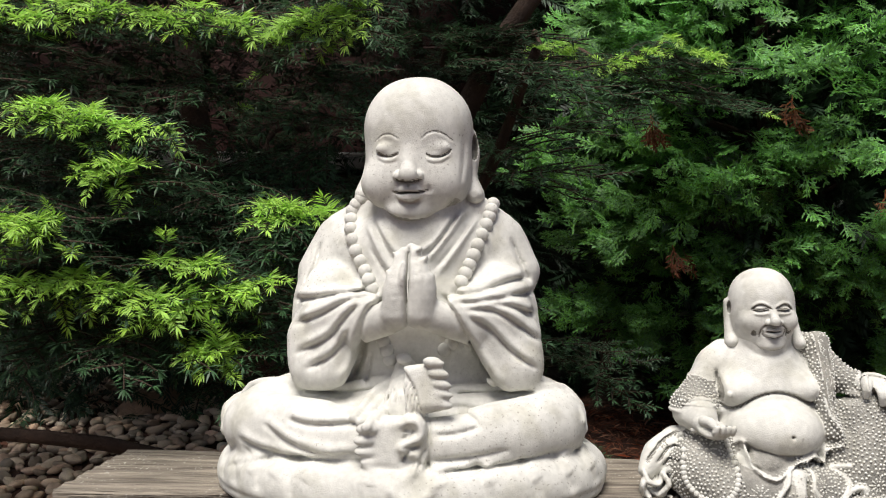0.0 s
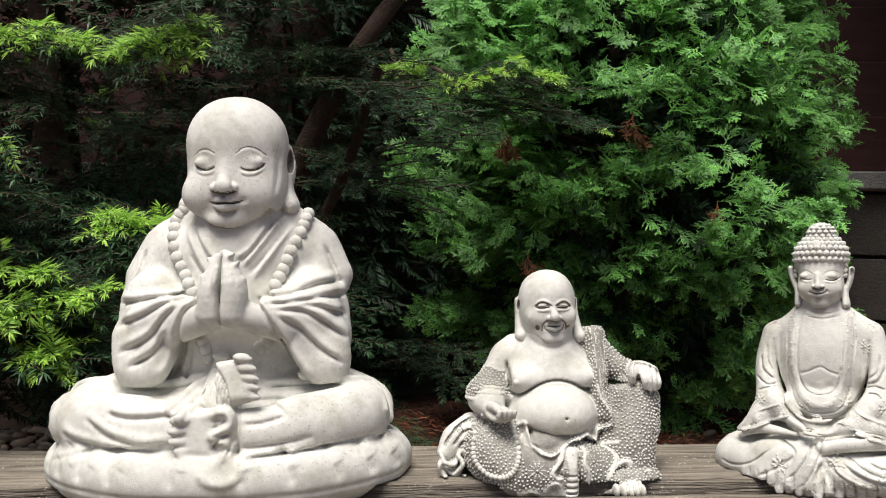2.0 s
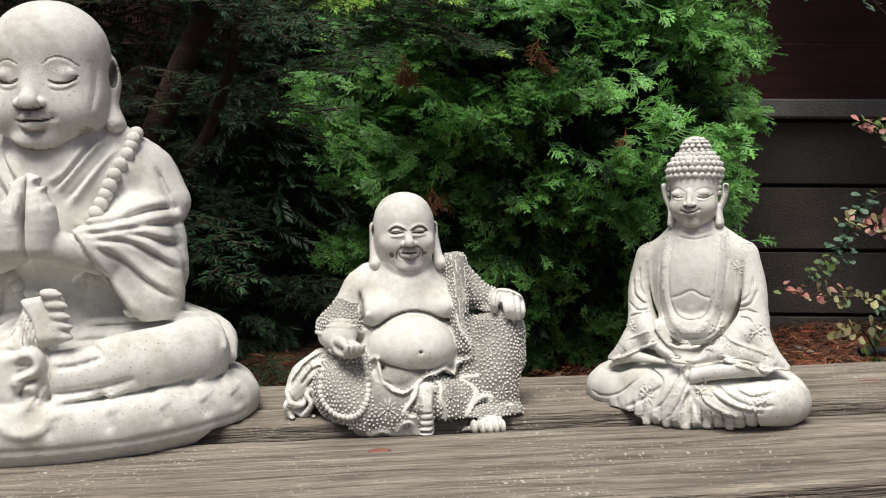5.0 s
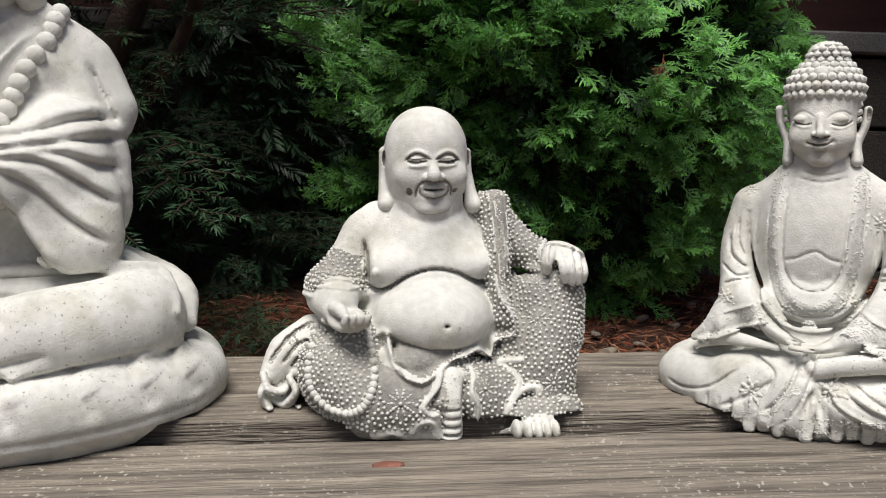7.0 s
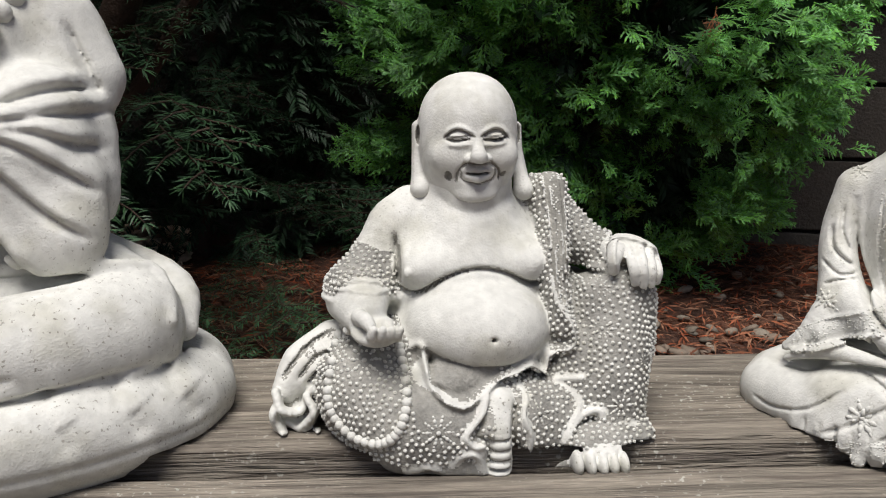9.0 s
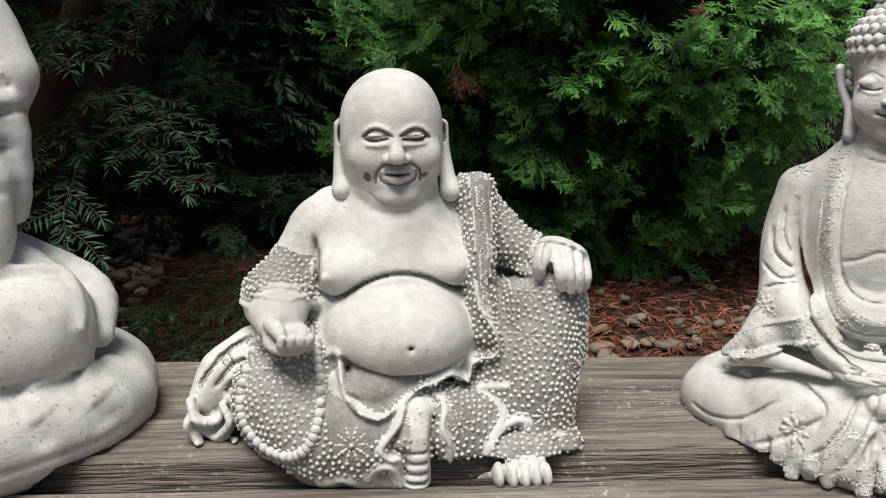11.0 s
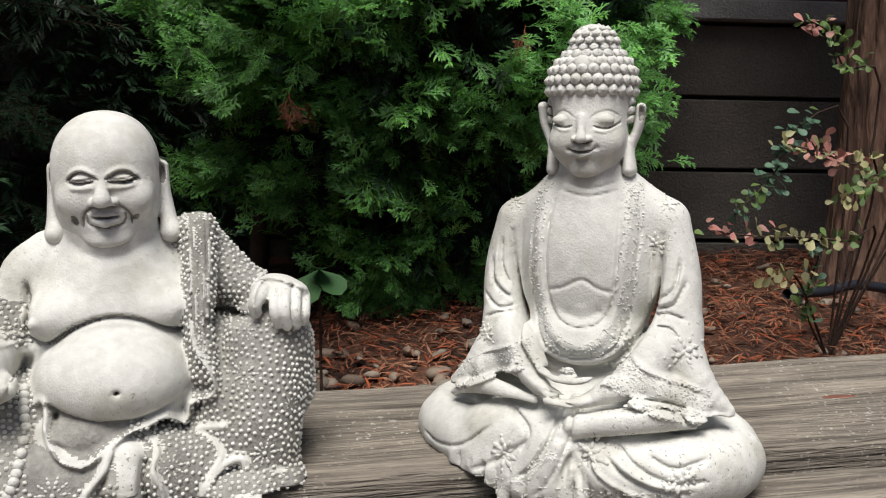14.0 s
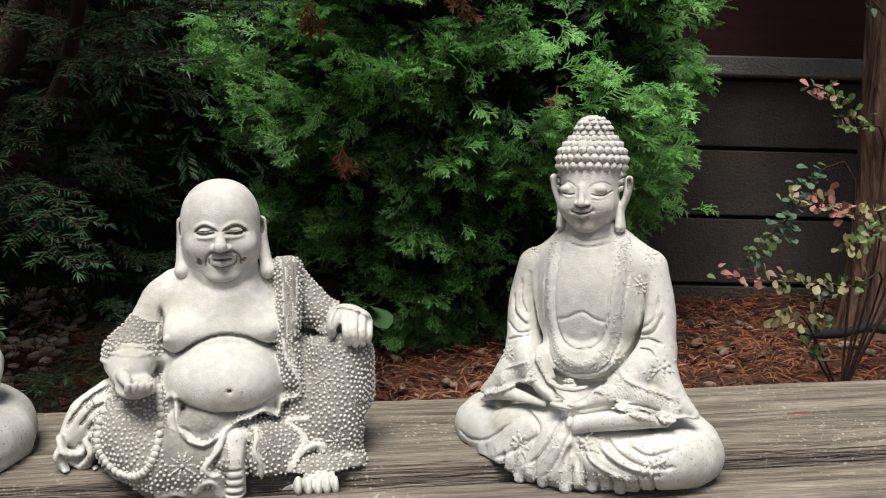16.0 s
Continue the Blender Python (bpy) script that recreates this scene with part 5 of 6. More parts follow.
    # shallow beds of the lace
    LACE = [([(-2.31, 17.28), (-2.63, 15.28), (-2.76, 13.27), (-2.64, 10.85), (-2.07, 8.81), (-0.75, 7.57), (0.72, 7.21), (1.98, 7.84), (2.71, 9.55), (2.99, 11.73), (3.22, 14.38), (3.17, 16.30), (2.93, 17.20)], 270, 0.75),
            ([(-7.69, 4.59), (-5.68, 5.73), (-3.57, 6.74), (-2.01, 7.35)], 120, 1.1), ([(3.00, 7.17), (4.46, 6.37), (6.28, 5.60), (8.19, 4.92)], 170, 1.2),
            ([(-6.99, -0.74), (-4.88, -0.66), (-2.62, -0.25)], 110, 1.0), ([(0.04, 2.70), (-0.66, 1.13), (-1.90, -0.12)], 100, 0.9), ([(-0.52, -0.32), (2.05, -0.07), (4.78, 0.17), (6.50, 0.31)], 170, 1.1)]
    for pts, n, wide in LACE:
        b.stroke(pts, 0.5 * wide, -0.06, y_to=2)
    v, t, g = S.clay(b)
    rng = np.random.RandomState(5)
    # raised lace: short curled threads laid close together
    for pts, n, wide in LACE:
        cs = curve_points(pts, n)
        d = np.gradient(cs, axis=0)
        nn = np.stack((-d[:, 1], d[:, 0]), 1) / (np.linalg.norm(d, axis=1)[:, None] + 1e-9)
        for p in cs + nn * (rng.uniform(-0.5, 0.5, (n, 1)) * wide):
            a, bend = rng.uniform(0, 6.28), rng.choice((-1, 1)) * rng.uniform(12, 22)
            line = []
            for i in range(6):
                line.append(p.copy())
                p = p + 0.085 * np.array((math.cos(a), math.sin(a)))
                a += bend * 0.05
            S.balls(b.on(line, 0.0), 0.066)
        for side in (-0.62, 0.62):
            S.balls(b.on(cs[::2] + nn[::2] * side * wide, 0.0), 0.075)
    # applied flowers with pointed petals in two rings
    for x, z, r in ((*(-2.83, 1.78), 1.15), (*(2.36, 2.54), 1.2), (*(7.36, 1.79), 1.0), (*(6.60, 7.71), 1.15), (*(4.50, 13.66), 1.0), (*(-5.69, 7.54), 0.9), (*(-4.67, 15.76), 0.7), (*(4.98, 16.02), 0.7),
                    (*(-1.02, 7.41), 0.9), (*(2.70, 7.84), 0.9), (*(-10.32, -0.33), 0.8), (*(6.71, 1.16), 0.7), (*(0.77, -0.27), 0.5)):
        for ring, n in ((0.72, 9), (0.36, 6)):
            for i in range(n):
                a = i * 2 * math.pi / n + r + ring
                for u, w in ((0.75, 1.0), (1.15, 0.62)):
                    px, pz = x + r * ring * u * math.cos(a), z + r * ring * u * math.sin(a)
                    S.balls(b.on([(px, pz)], -0.03), 0.15 * r * w, [(math.cos(a), -0.2, math.sin(a))], 2.0)
        S.balls(b.on([(x, z)], 0.08), 0.15 * r)
    h = Clay((-4.2, -4.0, 16), (4.2, 4.6, 28), 0.06)
    h.egg((0.13, 0.70, 23.14), (2.65, 2.75, 2.55), 0.4)
    h.egg((0.19, 0.20, 20.68), (2.28, 2.5, 2.5), 0.9)
    h.egg((0.23, 0.00, 19.43), (2.05, 2.25, 1.75), 0.8)
    h.egg((0.05, 0.90, 25.88), (1.3, 1.3, 1.0), 0.5)
    h.egg((0.27, -1.30, 18.15), (0.85, 0.7, 0.5), 0.5)
    for p in ((-1.06, -1.35, 19.82), (1.67, -1.35, 19.81)):
        h.egg(p, (0.85, 0.75, 0.85), 0.7)
    for hollow, lid, line, brow in (((-0.85, -2.75, 20.98), (-1.11, -1.72, 21.10), [(-1.65, 20.98), (-1.26, 20.78), (-0.78, 20.68), (-0.35, 20.77)], [(-1.82, 21.17), (-1.46, 21.53), (-0.89, 21.66), (-0.21, 21.23)]),
                                    ((1.65, -2.75, 20.98), (1.50, -1.72, 21.09), [(0.94, 20.73), (1.43, 20.62), (1.88, 20.68), (2.24, 20.96)], [(0.66, 21.12), (1.08, 21.49), (1.68, 21.64), (2.26, 21.31)])):
        h.egg(hollow, (0.66, 0.45, 0.34), 0.45, carve=True)
        h.egg(lid, (0.6, 0.42, 0.34), 0.15)
        # lid line in dark stone, part wash, part painted shade
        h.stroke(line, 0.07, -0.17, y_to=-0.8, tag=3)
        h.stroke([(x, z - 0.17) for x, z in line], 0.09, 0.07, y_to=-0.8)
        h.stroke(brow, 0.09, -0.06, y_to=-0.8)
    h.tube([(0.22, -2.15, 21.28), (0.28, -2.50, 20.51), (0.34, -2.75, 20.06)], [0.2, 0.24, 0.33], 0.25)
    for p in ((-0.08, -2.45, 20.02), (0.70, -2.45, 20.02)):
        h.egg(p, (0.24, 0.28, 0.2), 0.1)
    # nostril and mouth lines: stain colour that also paints their shade
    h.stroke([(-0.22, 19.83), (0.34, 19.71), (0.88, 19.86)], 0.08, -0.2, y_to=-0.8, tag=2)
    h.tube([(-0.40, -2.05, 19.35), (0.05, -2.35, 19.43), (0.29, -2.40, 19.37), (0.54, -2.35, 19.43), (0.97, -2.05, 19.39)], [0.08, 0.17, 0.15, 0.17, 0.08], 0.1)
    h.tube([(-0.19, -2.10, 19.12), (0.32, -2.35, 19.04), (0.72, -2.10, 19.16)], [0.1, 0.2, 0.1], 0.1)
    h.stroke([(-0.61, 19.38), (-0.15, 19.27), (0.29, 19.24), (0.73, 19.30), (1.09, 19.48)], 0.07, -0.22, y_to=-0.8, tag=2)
    h.stroke([(-0.16, 18.83), (0.35, 18.77), (0.78, 18.87)], 0.14, -0.1, y_to=-0.8)
    for p in ((-0.53, -2.40, 19.40), (1.16, -2.40, 19.50)):
        h.egg(p, (0.14, 0.3, 0.14), 0.2, carve=True)
    for pts in ([(-2.94, 0.50, 21.92), (-2.80, 0.60, 20.87), (-2.27, 0.40, 19.48), (-2.05, 0.00, 18.04)], [(3.16, 0.80, 21.80), (3.01, 0.80, 20.63), (2.61, 0.50, 19.30), (2.66, 0.20, 18.07)]):
        h.tube(pts, [0.3, 0.3, 0.28, 0.44], 0.2, flat=1.8)
    # ear hollow coloured dark by wash and painted shade
    h.egg((3.25, 0.20, 21.47), (0.15, 0.4, 0.5), 0.1, carve=True, tag=3)
    h.wobble(0.8, 0.01)
    S.clay(h)
    # snail curls in rings, each a flat coil
    cs, rs = [], []
    hx, hz = (0.13, 23.14)
    for ring, (dz, rx, ry, n, r) in enumerate(((-0.35, 2.66, 2.8, 26, 0.33), (0.27, 2.7, 2.82, 26, 0.33), (0.88, 2.55, 2.68, 24, 0.32), (1.44, 2.22, 2.35, 21, 0.31), (1.92, 1.8, 1.9, 17, 0.3),
                             (2.3, 1.42, 1.45, 14, 0.27), (2.72, 1.36, 1.38, 13, 0.27), (3.12, 1.12, 1.14, 11, 0.26), (3.42, 0.72, 0.74, 7, 0.25), (3.55, 0.2, 0.2, 2, 0.25))):
        for i in range(n):
            a = 2 * math.pi * (i + 0.5 * (ring % 2)) / n - math.pi / 2
            cs.append((hx + 0.04 * dz + rx * math.cos(a), 0.7 + ry * math.sin(a), hz + dz - 0.12 * math.sin(a) * (ring < 3)))
            rs.append(r)
    for dz in (-0.95, -1.5, -2.05):
        for s in (-1, 1):
            for y in (0.2, 0.9, 1.6, 2.3):
                cs.append((hx + s * (2.5 - 0.12 * (y - 0.4) ** 2), y, hz + dz))
                rs.append(0.27)
    cs, rs = np.array(cs), np.array(rs)
    nr = cs - np.array((hx, 0.7, hz - 0.2))
    nr /= np.linalg.norm(nr, axis=1)[:, None]
    S.balls(cs, rs * 1.06, nr, 0.55, sub=2)
    S.balls(cs + nr * rs[:, None] * 0.36, rs * 0.66, nr, 0.55, sub=2)
    S.balls(cs + nr * rs[:, None] * 0.62, rs * 0.3, nr, 0.7, sub=1)
    S.balls([(0.13, -1.75, 24.47)], 0.5, [(0, -1, 0.35)], 0.45, sub=2)
    ob = S.finish("statue", pose(0.602, 0.832, 0.762, 0, 0, -38), CLAYS)
    return tagged(ob, "pale cast-stone meditating figure with curled hair, hands in its lap", "statue", group="statues on the bench")


calm_statue()


# ---- shrubs ----
rng = np.random.RandomState(11)


def needle(length, width):
    """A pointed needle along x, folded a little along its midline."""
    v = np.array([(0, 0, 0), (0.45 * length, width / 2, 0.12 * width), (0.45 * length, -width / 2, 0.12 * width), (length, 0, -0.12 * length)])
    return v, np.array([(0, 2, 1), (1, 2, 3)])


def twig_needles(pts, step, length, width, r, flat=0.6, lean=55, tip=True):
    """Needles on both sides of and round a twig, as arrays; up is +z."""
    c = curve_points(pts, max(4, int(np.linalg.norm(np.diff(np.asarray(pts), axis=0), axis=1).sum() / step)))
    d = np.gradient(c, axis=0)
    ms = []
    for i, (p, w) in enumerate(zip(c, d)):
        w = w / np.linalg.norm(w)
        side = np.cross((0, 0, 1), w)
        side /= np.linalg.norm(side) + 1e-9
        up = np.cross(w, side)
        for s in (-1, 1):
            a = radians(lean + r.uniform(-14, 14))
            lift = r.uniform(-0.25, flat)
            out = math.cos(a) * w + math.sin(a) * (s * side + lift * up)
            ms.append(basis(out, up + r.normal(size=3) * 0.25, p, length * r.uniform(0.75, 1.1) * (0.65 + 0.35 * math.sin(math.pi * min(1, 0.25 + i / len(c))))))
    if tip:
        for _ in range(5):
            w = d[-1] / np.linalg.norm(d[-1]) + r.normal(size=3) * 0.35
            ms.append(basis(w, (0, 0, 1), c[-1], length * 0.8))
    return scatter(needle(1.0, width), ms)


def yew_spray(seed, size):
    """A flat spray: a main twig and side twigs, all needled. Returns the dark needles, the wood and the ends of the twigs."""
    r = np.random.RandomState(seed)
    main = [(0, 0, 0), (size * 0.5, r.uniform(-0.04, 0.04) * size, 0.03 * size), (size, r.uniform(-0.1, 0.1) * size, -0.06 * size)]
    lines, ends = [main], [(np.array(main[2]), np.array(main[2]) - np.array(main[1]))]
    c = curve_points(main, 9)
    for i in range(2, 8):
        s = 1 if i % 2 else -1
        ln = size * (0.5 - 0.04 * i) * r.uniform(0.75, 1.15)
        a = c[i]
        q = a + np.array((0.68 * ln, s * 0.66 * ln, r.uniform(-0.1, 0.06) * ln))
        mid = (a + q) / 2 + np.array((0, s * 0.06 * ln, 0.02 * ln))
        lines.append([a, mid, q])
        ends.append((q, q - mid))
    dark = join_arrays([twig_needles(p, 0.0052, 0.021, 0.0032 / 0.021, r) for p in lines])
    wood = join_arrays([limb_arrays(p, 0.0018, 0.0009, 3, 3) for p in lines])
    return dark, wood, ends


def new_tuft(seed):
    """A fresh pale shoot: a short twig with soft, spreading needles."""
    r = np.random.RandomState(seed)
    return twig_needles([(-0.006, 0, 0), (0.014, 0, 0.001), (0.036, 0, -0.004)], 0.0021, 0.02, 0.0027 / 0.02, r, flat=0.9, lean=58)


SPRAYS = [yew_spray(20 + i, s) for i, s in enumerate((0.20, 0.17, 0.15, 0.22))]
TUFTS = [new_tuft(60 + i) for i in range(3)]


def yew_bush(name, label, trunk_lines, placed, fresh):
    """placed: (origin, direction, scale) of each spray. fresh: chance that a twig ends in a pale shoot, as a function of its place."""
    ob = tagged(new(name), label, "shrub")
    part("trunk", array_mesh("trunk", [limb_arrays(p, a, c, 9, 14) for p, a, c in trunk_lines], DRY), None, ob, "dark bare branching stems")
    dark, wood, pale = [[] for _ in SPRAYS], [[] for _ in SPRAYS], [[] for _ in TUFTS]
    r = np.random.RandomState(5)
    for o, d, sc in placed:
        k = r.randint(len(SPRAYS))
        m = basis(d, (r.normal() * 0.25, r.normal() * 0.25 - 0.25, 1), o, sc)
        dark[k].append(m)
        for e, w in SPRAYS[k][2]:
            p = m[:3, :3] @ e + m[:3, 3]
            if r.rand() < fresh(p):
                pale[r.randint(len(TUFTS))].append(basis(m[:3, :3] @ w + r.normal(size=3) * 0.02, m[:3, 2], p, sc * r.uniform(0.7, 1.15)))
    for e, d in TIPS:
        for q in range(3):
            pale[r.randint(len(TUFTS))].append(basis(d + r.normal(size=3) * (0.1, 0.1, 0.1) + np.array((0.75 * (q - 1), 0, 0)), (0, -0.5, 1), e - d * 0.012 * q, r.uniform(0.9, 1.2)))
    part("foliage", array_mesh("foliage", [scatter(SPRAYS[k][0], dark[k]) for k in range(len(SPRAYS)) if dark[k]], YEW), None, ob, "dense dark green flat needles", "stuff")
    # unseen growth above, added to shade what lies behind the yew
    r2 = np.random.RandomState(14)
    dense = scatter(needle(1.0, 0.16), [basis((1, q * (0.5 + 0.4 * r2.rand()), r2.normal() * 0.2), (0, 0, 1), (0.012 * i, 0, 0), 0.04) for i in range(12) for q in (-1, 1)])
    top = [basis((r2.normal() * 0.6, -0.7, r2.normal() * 0.3), (r2.normal() * 0.3, -0.2, 1), (r2.uniform(-1.3, -0.1), r2.uniform(1.7, 2.5), r2.uniform(1.62, 2.3)), r2.uniform(0.9, 1.6)) for _ in range(1300)]
    part("crown", array_mesh("crown", [scatter(dense, top)], YEW), None, ob, "unseen top growth added to shade the hedge", "stuff")
    part("twig_wood", array_mesh("twig_wood", [scatter(SPRAYS[k][1], dark[k]) for k in range(len(SPRAYS)) if dark[k]], DRY), None, ob, "", "stuff")
    if any(pale):
        part("new_growth", array_mesh("new_growth", [scatter(TUFTS[k], pale[k]) for k in range(len(TUFTS)) if pale[k]], YEW_NEW), None, ob, "bright yellow-green young shoots", "stuff")
    return ob


def bough(a, b, n, spread, r, scale=1.0, sag=0.05):
    """Sprays fanned along a bough from a to b, the last ones at its tip."""
    a, b = np.array(a), np.array(b)
    out = []
    w = b - a
    for i in range(n):
        t = 0.25 + 0.75 * (i + r.rand()) / n
        p = a + w * t + np.array((0, 0, -sag * t * t)) + r.normal(size=3) * 0.015
        side = np.cross((0, 0, 1), w)
        d = w / np.linalg.norm(w) + side / np.linalg.norm(side) * r.uniform(-spread, spread) + np.array((0, 0, r.uniform(-0.25, 0.1)))
        out.append((p, d, scale * r.uniform(0.75, 1.15)))
    return out


placed, stems = [], []
base = np.array((-0.30, 1.75, 0.46))
stems.append(([base, base + (-0.02, -0.02, 0.25), base + (-0.15, -0.1, 0.75), base + (-0.2, -0.05, 1.4)], 0.05, 0.015))
stems.append(([base, base + (-0.25, -0.1, 0.17), base + (-0.75, -0.15, 0.24), base + (-1.3, -0.2, 0.4)], 0.017, 0.008))
stems.append(([base + (0, 0, 0.1), base + (0.2, -0.05, 0.5), base + (0.4, -0.15, 0.9), base + (0.62, -0.1, 1.2)], 0.035, 0.012))
stems.append(([base + (0.1, 0, 0.3), base + (0.35, -0.1, 0.62), base + (0.45, -0.3, 0.86)], 0.014, 0.008))
# boughs in front, on which the fresh shoots show: inner end, two ends of the outer line, number of shoots
TIPS = []
FRONT = [((-0.75, 1.55, 1.22), (-0.504, 1.080, 1.178), (-0.343, 1.060, 1.135), 6), ((-0.6, 1.5, 1.05), (-0.399, 1.060, 1.091), (-0.351, 1.050, 1.096), 3), ((-0.9, 1.5, 1.05), (-0.548, 1.060, 1.041), (-0.439, 1.020, 1.036), 5),
         ((-0.75, 1.55, 0.96), (-0.461, 1.050, 0.968), (-0.315, 1.020, 0.946), 7), ((-0.55, 1.5, 0.98), (-0.332, 1.060, 0.974), (-0.254, 1.050, 0.982), 3), ((-0.5, 1.55, 0.95), (-0.319, 1.040, 0.930), (-0.196, 1.060, 0.961), 6),
         ((-0.2, 1.6, 1.1), (-0.238, 1.120, 1.030), (-0.146, 1.140, 1.051), 5), ((-0.6, 1.6, 1.45), (-0.500, 1.200, 1.323), (-0.248, 1.200, 1.301), 9), ((-0.2, 1.7, 1.5), (-0.240, 1.220, 1.290), (-0.091, 1.220, 1.335), 7),
         ((0.2, 2.0, 1.45), (0.188, 1.750, 1.405), (0.247, 1.740, 1.386), 3), ((0.3, 2.1, 1.45), (0.297, 1.780, 1.356), (0.487, 1.800, 1.413), 5), ((0.4, 2.1, 1.42), (0.504, 1.800, 1.385), (0.555, 1.800, 1.376), 2),
         ((-0.5, 1.5, 0.88), (-0.273, 1.050, 0.887), (-0.258, 1.050, 0.891), 2), ((-0.9, 1.5, 0.92), (-0.536, 1.050, 0.961), (-0.486, 1.040, 0.958), 3), ((-1.0, 1.5, 1.4), (-0.681, 1.200, 1.310), (-0.508, 1.200, 1.317), 5),
         ((-0.2, 1.5, 1.2), (-0.330, 1.300, 1.115), (-0.183, 1.300, 1.091), 0), ((-0.4, 1.5, 1.15), (-0.419, 1.250, 1.071), (-0.262, 1.250, 1.087), 0), ((0.0, 1.7, 1.35), (0.034, 1.500, 1.359), (0.109, 1.500, 1.387), 0)]
for a, b, c, n in FRONT:
    a, b, c = np.array(a), np.array(b), np.array(c)
    stems.append(([a, (a + b) / 2 + (0, 0.02, 0.03), b * 0.7 + c * 0.3 + (0, 0.1, 0)], 0.008, 0.003))
    for i in range(max(6, 2 * n)):
        t = (i + 0.5) / max(6, 2 * n)
        end = b + (c - b) * t + rng.normal(size=3) * 0.008
        d = (end - a) / np.linalg.norm(end - a) * 0.8 + (c - b) * rng.uniform(-1.5, 1.5) + (0, -0.25, -0.12)
        d /= np.linalg.norm(d)
        placed.append((end - d * 0.17 + (0, 0.01, -0.012), d, 1.0))
        if i % 2 == 0 and n:
            TIPS.append((end, d))
    placed += bough(a, (b + c) / 2 + (0, 0.1, -0.02), 9, 0.9, rng)
# darker inner boughs
for i in range(210):
    o = np.array((rng.uniform(-1.5, 0.12), rng.uniform(1.45, 2.3), rng.uniform(0.92, 1.95)))
    o[1] = max(o[1], 1.5 + 0.5 * max(0, o[0] + 0.2))
    d = np.array((rng.uniform(-0.7, 0.7), -1, rng.uniform(-0.35, 0.15)))
    placed += bough(o, o + 0.26 * d, 3, 0.9, rng, 1.1)
# low fronds behind the bench
for o, d in (((0.0, 1.75, 0.66), (0.3, -0.8, 0.1)), ((0.12, 1.8, 0.72), (0.2, -0.9, 0)), ((-0.15, 1.7, 0.62), (0.5, -0.7, 0.1)), ((0.2, 1.9, 0.8), (0.3, -0.8, 0)), ((0.05, 1.8, 0.86), (0.4, -0.7, 0))):
    placed += bough(o, np.array(o) + 0.3 * np.array(d), 5, 0.8, rng, 0.9)


def fresh_yew(p):
    if p[2] < 0.83:
        return 0.0
    near = min(np.sum((p - e) ** 2) for e, _ in TIPS)
    return 0.5 if near < 0.03 ** 2 else 0.012


yew_bush("yew_shrub", "dark green spreading yew shrub with pale young shoots", stems, placed, fresh_yew)


def scale_spray(seed, size):
    """A fan-shaped flat spray of cypress: forked branchlets set with short blunt scale leaves."""
    r = np.random.RandomState(seed)
    ms = []

    def grow(p, ang, ln, depth, bend):
        n = max(3, int(ln / 0.0098))
        step = ln / n
        q = np.array(p, float)
        for i in range(n):
            a = ang + bend * i / n
            d = np.array((math.cos(a), math.sin(a), -0.12 * i / n))
            ms.append(basis(d + r.normal(size=3) * 0.08, (0, 0, 1), q, 0.018))
            q = q + d * step
            if depth and i > 0:
                s = 1 if i % 2 else -1
                grow(q, a + s * radians(r.uniform(30, 48)), ln * (0.5 - 0.25 * i / n) * r.uniform(0.7, 1.2), depth - 1, -s * 0.25)
        ms.append(basis(d, (0, 0, 1), q, 0.017))

    grow((0, 0, 0), 0, size, 2, r.uniform(-0.25, 0.25))
    return scatter(needle(1.0, 0.34), ms)


FANS = [scale_spray(80 + i, s) for i, s in enumerate((0.085, 0.075, 0.095, 0.07))]


